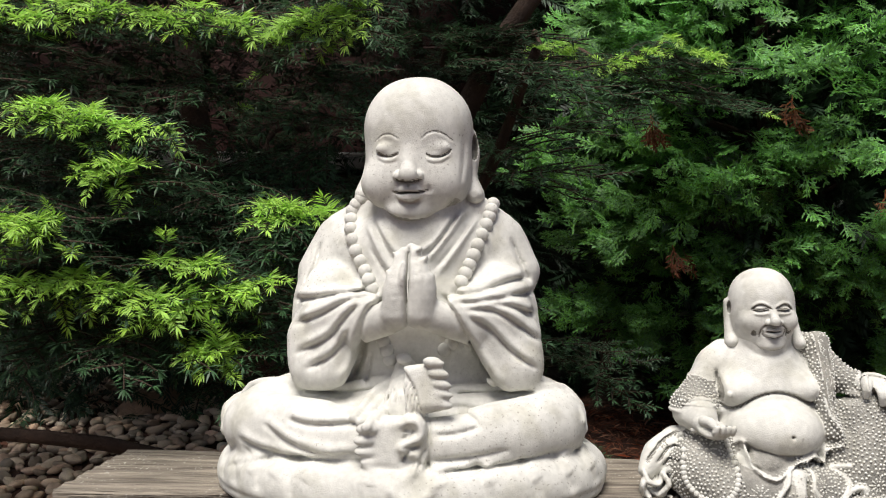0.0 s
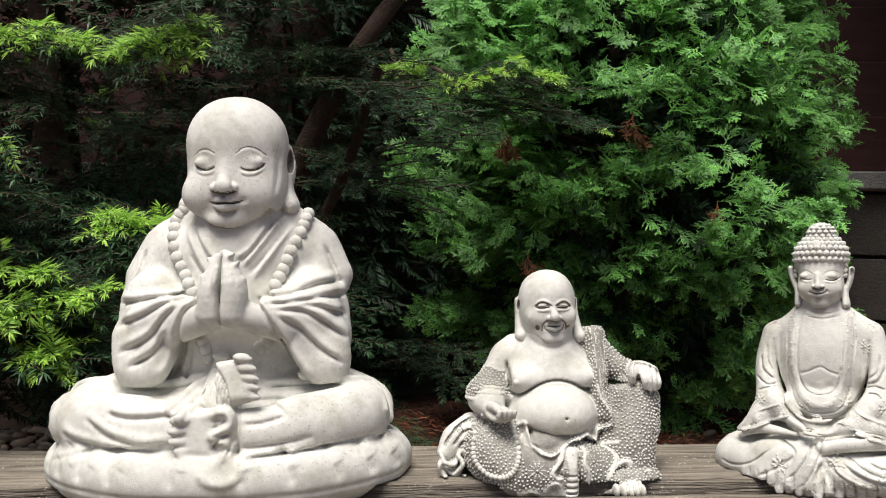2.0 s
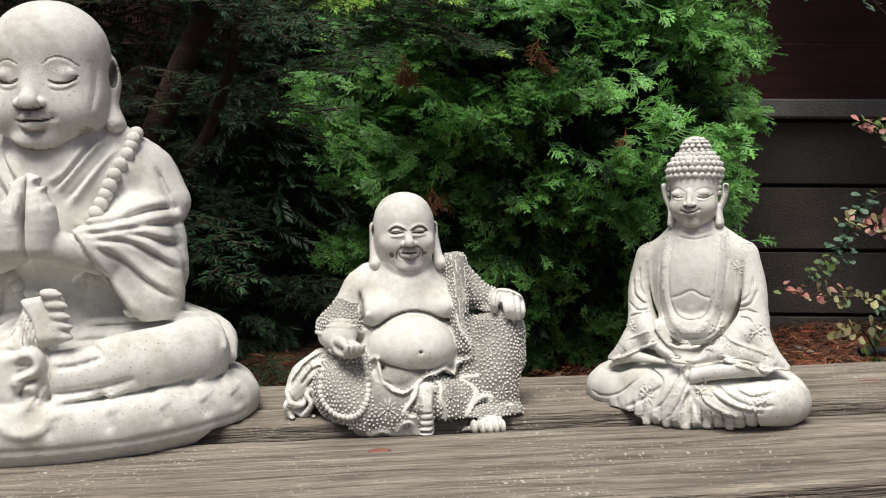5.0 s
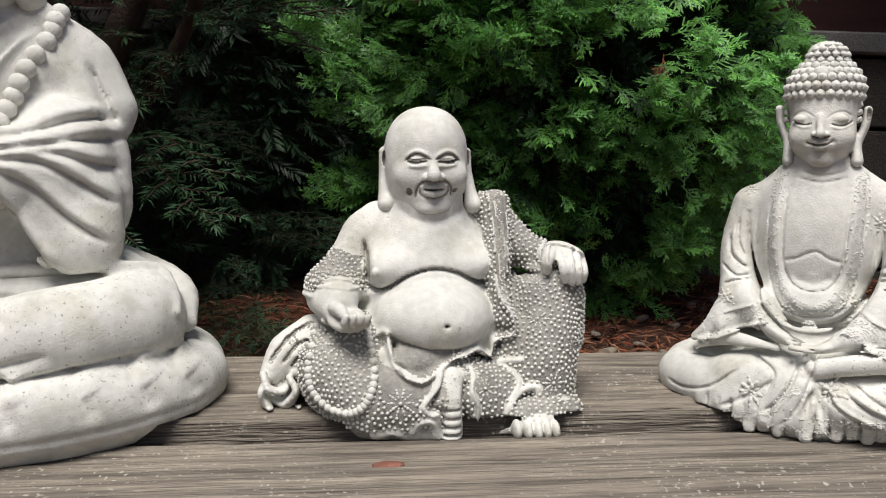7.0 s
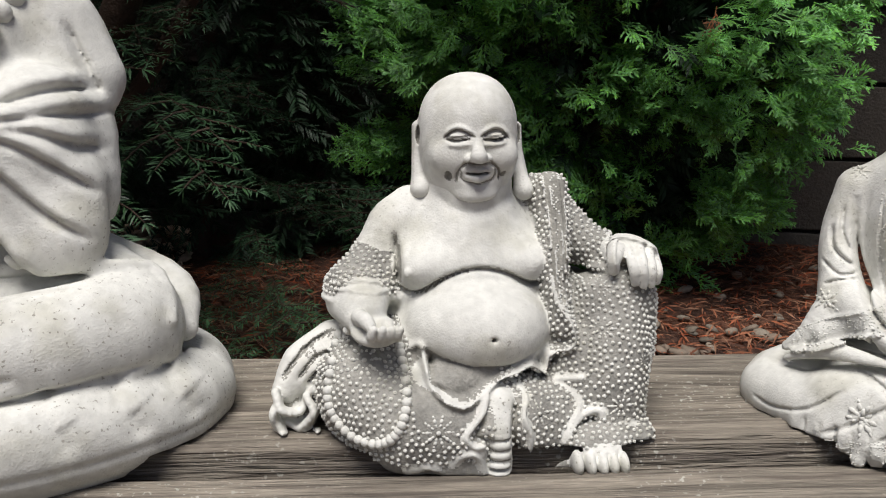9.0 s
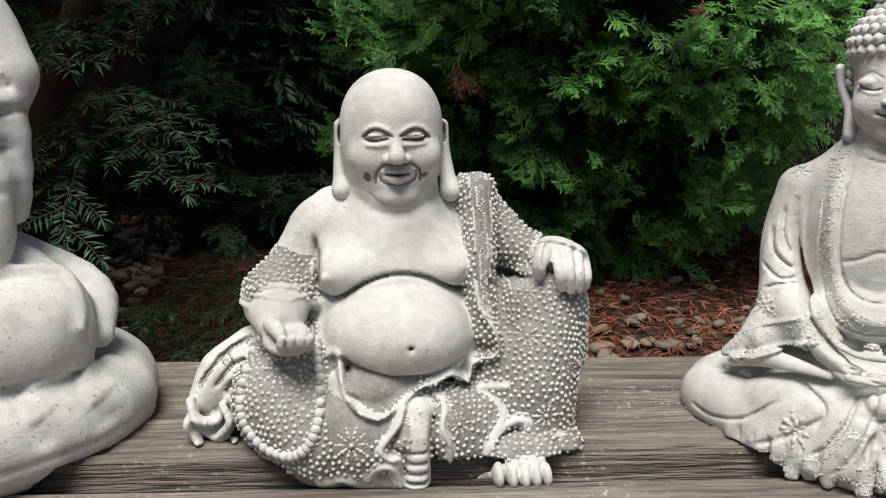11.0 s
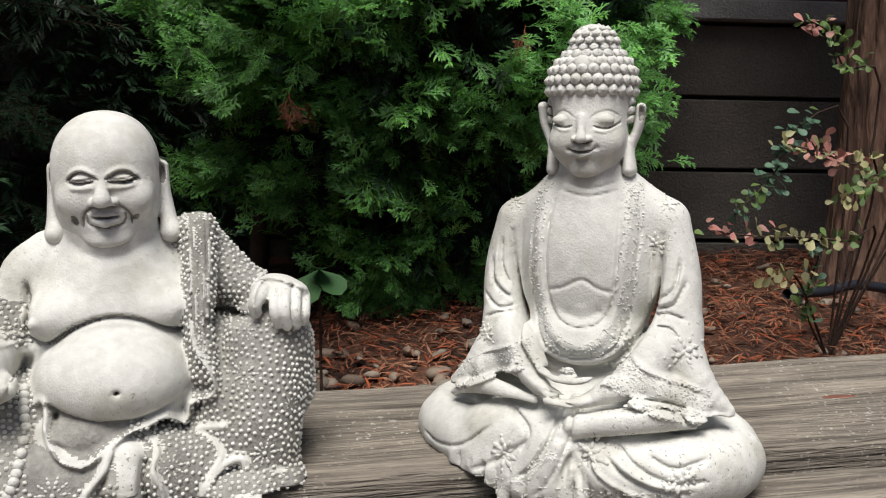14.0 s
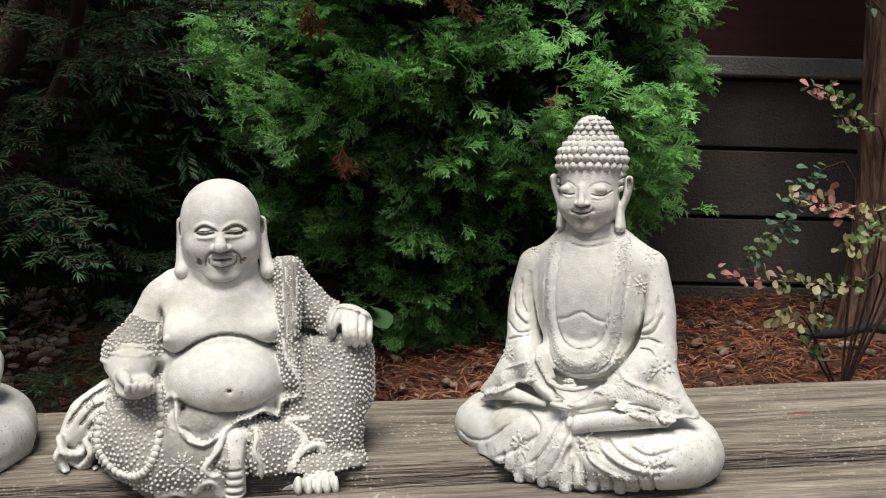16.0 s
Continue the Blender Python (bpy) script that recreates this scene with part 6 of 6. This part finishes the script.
def cypress(name, label):
    ob = tagged(new(name), label, "shrub")
    c = np.array((0.90, 2.55, 0))
    r = np.random.RandomState(8)
    lists, browns = [[] for _ in FANS], []
    clumps = []
    for i in range(300):
        a = radians(r.uniform(185, 355)) if r.rand() < 0.93 else radians(r.uniform(0, 180))
        z = 0.52 + 1.6 * r.rand() ** 0.95
        if i >= 255:
            a, z = radians(r.uniform(198, 250)), r.uniform(1.0, 1.75)
        wide = np.interp(z, (0.45, 0.6, 0.85, 1.1, 1.35, 1.6, 2.2), (0.20, 0.30, 0.48, 0.60, 0.64, 0.56, 0.22))
        rad = wide * (0.72 + 0.36 * r.rand()) * (1 + 0.12 * math.sin(3 * a + 5 * z))
        clumps.append((c + np.array((rad * 1.05 * math.cos(a), rad * 0.9 * math.sin(a), z)), np.array((math.cos(a), math.sin(a), r.uniform(-0.15, 0.3)))))
    for p, d in clumps:
        for j in range(26):
            dd = d * (1, 0.6, 1) + r.normal(size=3) * (0.6, 0.3, 0.35) - (0, 0, 0.2)
            dd /= np.linalg.norm(dd)
            o = p + r.normal(size=3) * (0.04, 0.035, 0.026) - dd * 0.06 * r.rand()
            up = np.array((-0.1, -0.85, 0.75)) + r.normal(size=3) * 0.4
            k = r.randint(len(FANS))
            lists[k].append(basis(dd, up, o, r.uniform(0.42, 0.72)))
    # inner shade
    for _ in range(200):
        z = r.uniform(0.5, 1.9)
        a = r.uniform(0, 2 * math.pi)
        wide = np.interp(z, (0.45, 0.6, 0.85, 1.1, 1.35, 1.9), (0.18, 0.26, 0.42, 0.52, 0.55, 0.4))
        q = wide * math.sqrt(r.uniform(0.3, 0.8))
        lists[r.randint(len(FANS))].append(basis((math.cos(a), math.sin(a), 0.2), r.normal(size=3), c + (q * math.cos(a), q * math.sin(a), z), 1.2))
    # core needles: the dark gaps' shade is painted into their colour
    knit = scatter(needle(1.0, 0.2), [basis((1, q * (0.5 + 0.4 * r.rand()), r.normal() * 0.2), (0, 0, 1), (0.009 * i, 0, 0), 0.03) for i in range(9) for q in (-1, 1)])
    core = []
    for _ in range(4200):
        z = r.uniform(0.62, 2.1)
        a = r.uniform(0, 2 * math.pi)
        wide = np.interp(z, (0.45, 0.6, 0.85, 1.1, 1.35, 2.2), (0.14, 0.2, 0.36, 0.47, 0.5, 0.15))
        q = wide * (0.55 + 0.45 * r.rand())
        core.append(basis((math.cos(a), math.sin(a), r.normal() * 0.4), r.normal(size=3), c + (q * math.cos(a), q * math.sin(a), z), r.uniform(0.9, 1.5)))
    part("inner_foliage", array_mesh("inner_foliage", [scatter(knit, core)], YEW_SHADED), None, ob, "inner growth, its green darkened for shade", "stuff")
    part("foliage", array_mesh("foliage", [scatter(FANS[k], lists[k]) for k in range(len(FANS))], CYP), None, ob, "feathery green flat scale-leaf sprays", "stuff")
    for p in ((0.78, 2.03, 1.33), (0.46, 2.03, 1.3), (0.55, 2.12, 1.0), (1.0, 2.05, 1.12)):
        browns += [basis((r.uniform(-0.3, 0.3), -0.4, -1), r.normal(size=3), np.array(p) + r.normal(size=3) * 0.01, 0.7) for _ in range(3)]
    part("dead_spray", array_mesh("dead_spray", [scatter(FANS[0], browns)], BROWN), None, ob, "rust brown withered sprays", "stuff")
    lines = [limb_arrays([c + (0, 0, 0.44), c + (0.02, 0, 1.0), c + (0, 0.02, 1.9)], 0.045, 0.012, 9, 12)]
    for i in range(26):
        a, z = r.uniform(0, 6.28), r.uniform(0.6, 1.7)
        w = np.interp(z, (0.45, 0.6, 0.85, 1.1, 1.35, 1.9), (0.2, 0.3, 0.45, 0.55, 0.55, 0.4))
        lines.append(limb_arrays([c + (0, 0, z - 0.12), c + (0.5 * w * math.cos(a), 0.5 * w * math.sin(a), z - 0.02), c + (0.9 * w * math.cos(a), 0.9 * w * math.sin(a), z + 0.03)], 0.009, 0.003, 5, 6))
    part("trunk", array_mesh("trunk", lines, DRY), None, ob)
    return ob


cypress("cypress_shrub", "full green false cypress shrub beside the wall")


def dark_hedge(name, label):
    """Filler shrubs behind, against the wall: coarse sprays, their green darkened for shade."""
    ob = tagged(new(name), label, "hedge", kind="stuff")
    r = np.random.RandomState(21)
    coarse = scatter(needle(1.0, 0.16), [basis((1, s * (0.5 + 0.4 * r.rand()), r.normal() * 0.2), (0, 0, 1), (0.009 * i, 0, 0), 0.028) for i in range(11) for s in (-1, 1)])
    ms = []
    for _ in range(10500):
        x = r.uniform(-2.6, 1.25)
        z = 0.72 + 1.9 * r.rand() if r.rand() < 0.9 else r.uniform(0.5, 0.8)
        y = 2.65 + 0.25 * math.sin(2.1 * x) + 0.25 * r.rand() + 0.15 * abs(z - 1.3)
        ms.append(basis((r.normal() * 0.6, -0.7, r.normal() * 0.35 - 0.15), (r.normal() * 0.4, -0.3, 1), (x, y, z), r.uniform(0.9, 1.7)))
    # added to close the background; the darker needles paint in its shade
    me = array_mesh("hedge", [scatter(coarse, ms)], YEW_SHADED)
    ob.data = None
    part("foliage", me, None, ob, "sprays in a green darkened for shade", "stuff")
    part("trunk", array_mesh("trunk", [limb_arrays([(x, 2.85, 0.45), (x + 0.06, 2.8, 1.2), (x - 0.05, 2.85, 2.2)], 0.03, 0.012, 7, 9) for x in (-2.2, -1.5, -0.8, -0.1, 0.5)], DRY), None, ob)
    return ob


dark_hedge("hedge", "evergreen filler hedge against the house wall, its green darkened for shade")


# tree by the wall
def bark_trunk():
    ob = tagged(new("tree"), "tall tree with reddish flaking bark", "tree")
    zs = np.linspace(0.4, 3.4, 120)
    n = 90
    v = []
    for z in zs:
        flare = 0.115 + 0.05 * math.exp(-(z - 0.45) / 0.12)
        for j in range(n):
            a = 2 * math.pi * j / n
            ridge = 0.012 * noise.noise((7 * math.cos(a), 7 * math.sin(a), 2.2 * z)) + 0.007 * noise.noise((19 * math.cos(a), 19 * math.sin(a), 5 * z))
            rr = flare + ridge + 0.02 * math.sin(3 * a) * math.exp(-(z - 0.45) / 0.2)
            v.append((2.005 + 0.02 * (z - 0.5) + rr * math.cos(a), 2.19 + rr * math.sin(a), z))
    f = [(i * n + j, i * n + (j + 1) % n, (i + 1) * n + (j + 1) % n, (i + 1) * n + j) for i in range(len(zs) - 1) for j in range(n)]
    part("trunk", mesh_from("trunk", np.array(v), np.array(f), np.full(len(f), 4), [BARK]), None, ob)
    r = np.random.RandomState(17)
    for i in range(7):
        a = r.uniform(0, 6.28)
        o = np.array((2.03, 2.19, 2.5 + 0.12 * i))
        part("limb", array_mesh("limb", [limb_arrays([o, o + (0.5 * math.cos(a), 0.5 * math.sin(a), 0.2), o + (1.05 * math.cos(a), 1.05 * math.sin(a), 0.22)], 0.035, 0.01, 8, 8)], BARK), None, ob)
    # unseen foliage overhead, added and placed to shade the wall
    ms = []
    for _ in range(3600):
        q = r.normal(size=3)
        q = q / np.linalg.norm(q) * r.rand() ** 0.4 * (1.0, 1.1, 0.5)
        ms.append(basis(r.normal(size=3) * (1, 1, 0.3), (0, 0, 1), np.array((2.3, 2.0, 3.0)) + q, r.uniform(1.2, 2.2)))
    fine = scatter(needle(1.0, 0.3), [basis((1, q * (0.6 + 0.4 * r.rand()), r.normal() * 0.2), (0, 0, 1), (0.012 * i, 0, 0), 0.035) for i in range(7) for q in (-1, 1)])
    part("crown", array_mesh("crown", [scatter(fine, ms)], YEW), None, ob, "unseen leafy top added to shade the wall", "stuff")
    return ob


bark_trunk()


# ---- barberry by the tree ----
def leaf_mesh(name, material):
    """A small spoon-shaped leaf along x, cupped along its midrib."""
    v, f = [], []
    for i, (x, w) in enumerate(((0, 0.03), (0.25, 0.16), (0.5, 0.3), (0.75, 0.34), (0.92, 0.22), (1.0, 0.02))):
        z = -0.10 * x * x
        v += [(x, -w, z + 0.25 * w), (x, 0, z), (x, w, z + 0.25 * w)]
        if i:
            k = 3 * i
            f += [(k - 3, k, k + 1, k - 2), (k - 2, k + 1, k + 2, k - 1)]
    return mesh_from(name, np.array(v), np.array(f), np.full(len(f), 4), [material])


LEAVES = {k: leaf_mesh("leaf", m) for k, m in (("green", LEAF), ("blue", LEAF_BLUE), ("pink", LEAF_PINK), ("pale", LEAF_PALE))}


def barberry():
    ob = tagged(new("barberry_shrub"), "small shrub with pink, yellow and blue-green leaves", "shrub")
    r = np.random.RandomState(9)
    root = (1.56, 1.80, 0.47)
    lines = [([root, (1.599, 1.750, 0.991), (1.445, 1.660, 1.037), (1.400, 1.640, 1.091), (1.336, 1.620, 1.113)], "green green green pink", 30),
             ([root, (1.561, 1.700, 0.840), (1.453, 1.640, 0.873), (1.360, 1.600, 0.897), (1.278, 1.570, 0.913)], "pale pink pink pale", 32),
             ([root, (1.510, 1.720, 0.933), (1.399, 1.700, 0.942), (1.365, 1.700, 0.884), (1.331, 1.700, 0.839), (1.257, 1.680, 0.788)], "blue blue blue green", 46),
             ([root, (1.567, 1.700, 0.739), (1.446, 1.620, 0.742), (1.333, 1.580, 0.759), (1.238, 1.560, 0.767), (1.124, 1.540, 0.784)], "green pale pale pink", 36),
             ([root, (1.406, 1.660, 0.590), (1.366, 1.620, 0.650), (1.372, 1.600, 0.729)], "green green blue", 18),
             ([root, (1.601, 1.700, 0.788), (1.528, 1.660, 0.850), (1.461, 1.620, 0.834), (1.411, 1.600, 0.816)], "pale green green pale", 26),
             ([root, (1.72, 1.74, 0.9), (1.74, 1.7, 1.15), (1.357, 1.700, 1.449), (1.251, 1.680, 1.378)], "blue pale blue blue", 34),
             ([root, (1.75, 1.74, 1.0), (1.394, 1.700, 1.388), (1.291, 1.680, 1.466)], "pink blue blue pale", 26),
             ([root, (1.337, 1.600, 0.677), (1.276, 1.570, 0.701), (1.243, 1.560, 0.703)], "pale pale", 8)]
    for pts, tones, n in lines:
        part("stem", array_mesh("stem", [limb_arrays(pts, 0.0026, 0.0012, 5, 16)], DRY), None, ob)
        c = curve_points(pts, 60)
        tones = tones.split()
        for i in range(2 * n):
            t = 0.34 + 0.66 * (i + r.rand()) / (2 * n)
            k = min(58, int(t * 59))
            p = c[k] + r.normal(size=3) * 0.009
            w = c[k + 1] - c[k]
            w = w / np.linalg.norm(w)
            side = r.normal(size=3)
            side -= side @ w * w
            d = 0.5 * w + side / np.linalg.norm(side) + np.array((0, -0.25, 0.3))
            tone = tones[min(len(tones) - 1, int((t - 0.34) / 0.66 * len(tones)))] if r.rand() < 0.8 else tones[r.randint(len(tones))]
            lf = new("leaf", LEAVES[tone])
            lf.parent = ob
            lf.matrix_basis = Matrix(basis(d, np.array((0, -0.7, 0.8)) + r.normal(size=3) * 0.3, p, r.uniform(0.013, 0.023)).tolist())
    return ob


barberry()

# a large-leaved seedling under the cypress
seedling = tagged(new("seedling"), "young plant with broad dark green leaves", "plant")
seed_leaf = leaf_mesh("leaf", mat("seedling_leaf", (0.03, 0.09, 0.025), 0.65, 0.2, 20, 60, 0.0, translucent=0.2))
seed_at = np.array((0.526, 1.720, 0.718))
part("stem", array_mesh("stem", [limb_arrays([(seed_at[0] + 0.02, 1.78, 0.455), seed_at + (0.02, 0.03, 0)], 0.003, 0.002, 5, 6)], DRY), None, seedling)
for d, s in (((-0.5, -0.6, -0.5), 0.075), ((0.35, -0.7, -0.35), 0.065), ((-0.1, -0.7, 0.25), 0.06)):
    lf = new("leaf", seed_leaf)
    lf.parent = seedling
    lf.matrix_basis = Matrix(basis(d, (0, -0.6, 0.8), seed_at + (0.02, 0.03, 0), s).tolist())

# black edging strip in the mulch
edging = new("garden_edging", array_mesh("garden_edging", [limb_arrays([(1.494, 1.850, 0.598), (1.612, 1.880, 0.590), (1.743, 1.900, 0.589), (2.1, 1.95, 0.48)], 0.011, 0.011, 8, 14)], PLASTIC))
tagged(edging, "black plastic edging strip half buried in mulch", "edging")

# ---- stones on the ground ----
def pebble_mesh(seed, sub=2):
    r = np.random.RandomState(seed)
    v, f = ball_template(sub)
    v = v * (1, r.uniform(0.6, 0.85), r.uniform(0.35, 0.55))
    v = v * (1 + 0.16 * np.sin(v @ r.normal(size=3) * 2.5 + r.rand() * 6))[:, None] * (1 + 0.05 * np.sin(v @ r.normal(size=3) * 6))[:, None]
    return v, f


SHAPES = [pebble_mesh(i) for i in range(6)]
COARSE = [pebble_mesh(i, 1) for i in range(6)]
SHAPE_ME = [mesh_from("pebble", v, f, np.full(len(f), 3), [PEBBLE]) for v, f in SHAPES]
DARK_ME = [mesh_from("pebble", v, f, np.full(len(f), 3), [PEBBLE_DARK]) for v, f in SHAPES]


def stone_matrix(x, y, s, r):
    m = np.array(Euler((r.normal() * 0.25, r.normal() * 0.25, r.uniform(0, 6.28))).to_matrix().to_4x4())
    m[:3, :3] *= s
    m[:3, 3] = (x, y, float(ground_z(x, y)) + 0.012 + 0.25 * s)
    return m


r = np.random.RandomState(31)
spots = []
for gx0 in np.arange(-2.4, -0.1, 0.036):
    for gy0 in np.arange(1.15, 3.5, 0.039):
        if gx0 > -2.4 + 0.5 * r.rand() and gx0 < -0.05 - 0.35 * r.rand() * (gy0 < 2.4) and gy0 < 3.5 - 0.2 * r.rand():
            spots.append((gx0 + r.normal() * 0.011, gy0 + r.normal() * 0.011, r.uniform(0.013, 0.027)))
for _ in range(170):
    y = r.uniform(1.12, 2.5)
    spots.append((r.uniform(0.3, 2.4), y, r.uniform(0.009, 0.02)))
for _ in range(45):
    spots.append((r.uniform(0.55, 1.15), r.uniform(1.75, 2.1), r.uniform(0.014, 0.026)))
near = [s for s in spots if (-1.0 < s[0] < -0.30 and 1.75 < s[1] < 2.55) or (0.55 < s[0] < 1.75 and 1.3 < s[1] < 2.1)]
r.shuffle(near)
near = set(near[:300]) if isinstance(near[0], tuple) else set(map(tuple, near[:300]))
# stones right of x 0.2 take the darker pebble colour
rest, far, dark_rest = [[] for _ in SHAPES], [[] for _ in SHAPES], [[] for _ in SHAPES]
for s in spots:
    k = r.randint(len(SHAPES))
    m = stone_matrix(*s, r)
    if s in near:
        ob = new("pebble", (DARK_ME if s[0] > 0.2 else SHAPE_ME)[k])
        ob.parent = ground
        ob.matrix_basis = Matrix(m.tolist())
    else:
        (dark_rest if s[0] > 0.2 else rest if s[1] < 2.2 else far)[k].append(m)
part("gravel", array_mesh("gravel", [scatter(SHAPES[k], rest[k]) for k in range(len(SHAPES))] + [scatter(COARSE[k], far[k]) for k in range(len(SHAPES))], PEBBLE), None, ground, "tan and grey river gravel", "stuff")
part("damp_gravel", array_mesh("damp_gravel", [scatter(SHAPES[k], dark_rest[k]) for k in range(len(SHAPES)) if dark_rest[k]], PEBBLE_DARK), None, ground, "dark pebbles among the mulch", "stuff")
bits = []
for _ in range(24000):
    x, y = r.uniform(-0.4, 2.6), r.uniform(1.05, 2.7)
    a = r.uniform(0, 6.28)
    bits.append(basis((math.cos(a), math.sin(a), r.normal() * 0.25), (r.normal() * 0.5, r.normal() * 0.5, 1), (x, y, float(ground_z(x, y)) + 0.014 + 0.012 * r.rand()), r.uniform(0.025, 0.055)))
part("needle_litter", array_mesh("needle_litter", [scatter(needle(1.0, 0.1), bits)], NEEDLES), None, ground, "rust brown fallen needles", "stuff")

# tan boulder among the gravel
bv, bf = pebble_mesh(77)
boulder = new("boulder", mesh_from("boulder", bv * (0.1, 0.09, 0.13), bf, np.full(len(bf), 3), [mat("tan_rock", (0.36, 0.25, 0.16), 0.85, 0.25, 14, 80, 0.6)]))
boulder.matrix_world = pose(-0.84, 2.62, 0.53, 10, 5, 30)
tagged(boulder, "tan angular boulder lying in the gravel", "rock")
pale = new("boulder", mesh_from("boulder", bv * (0.16, 0.1, 0.1), bf, np.full(len(bf), 3), [mat("pale_rock", (0.5, 0.5, 0.48), 0.85, 0.2, 14, 80, 0.5)]))
pale.matrix_world = pose(-1.5, 3.5, 0.6, 0, 0, 10)
tagged(pale, "pale grey boulder at the back of the gravel", "rock")
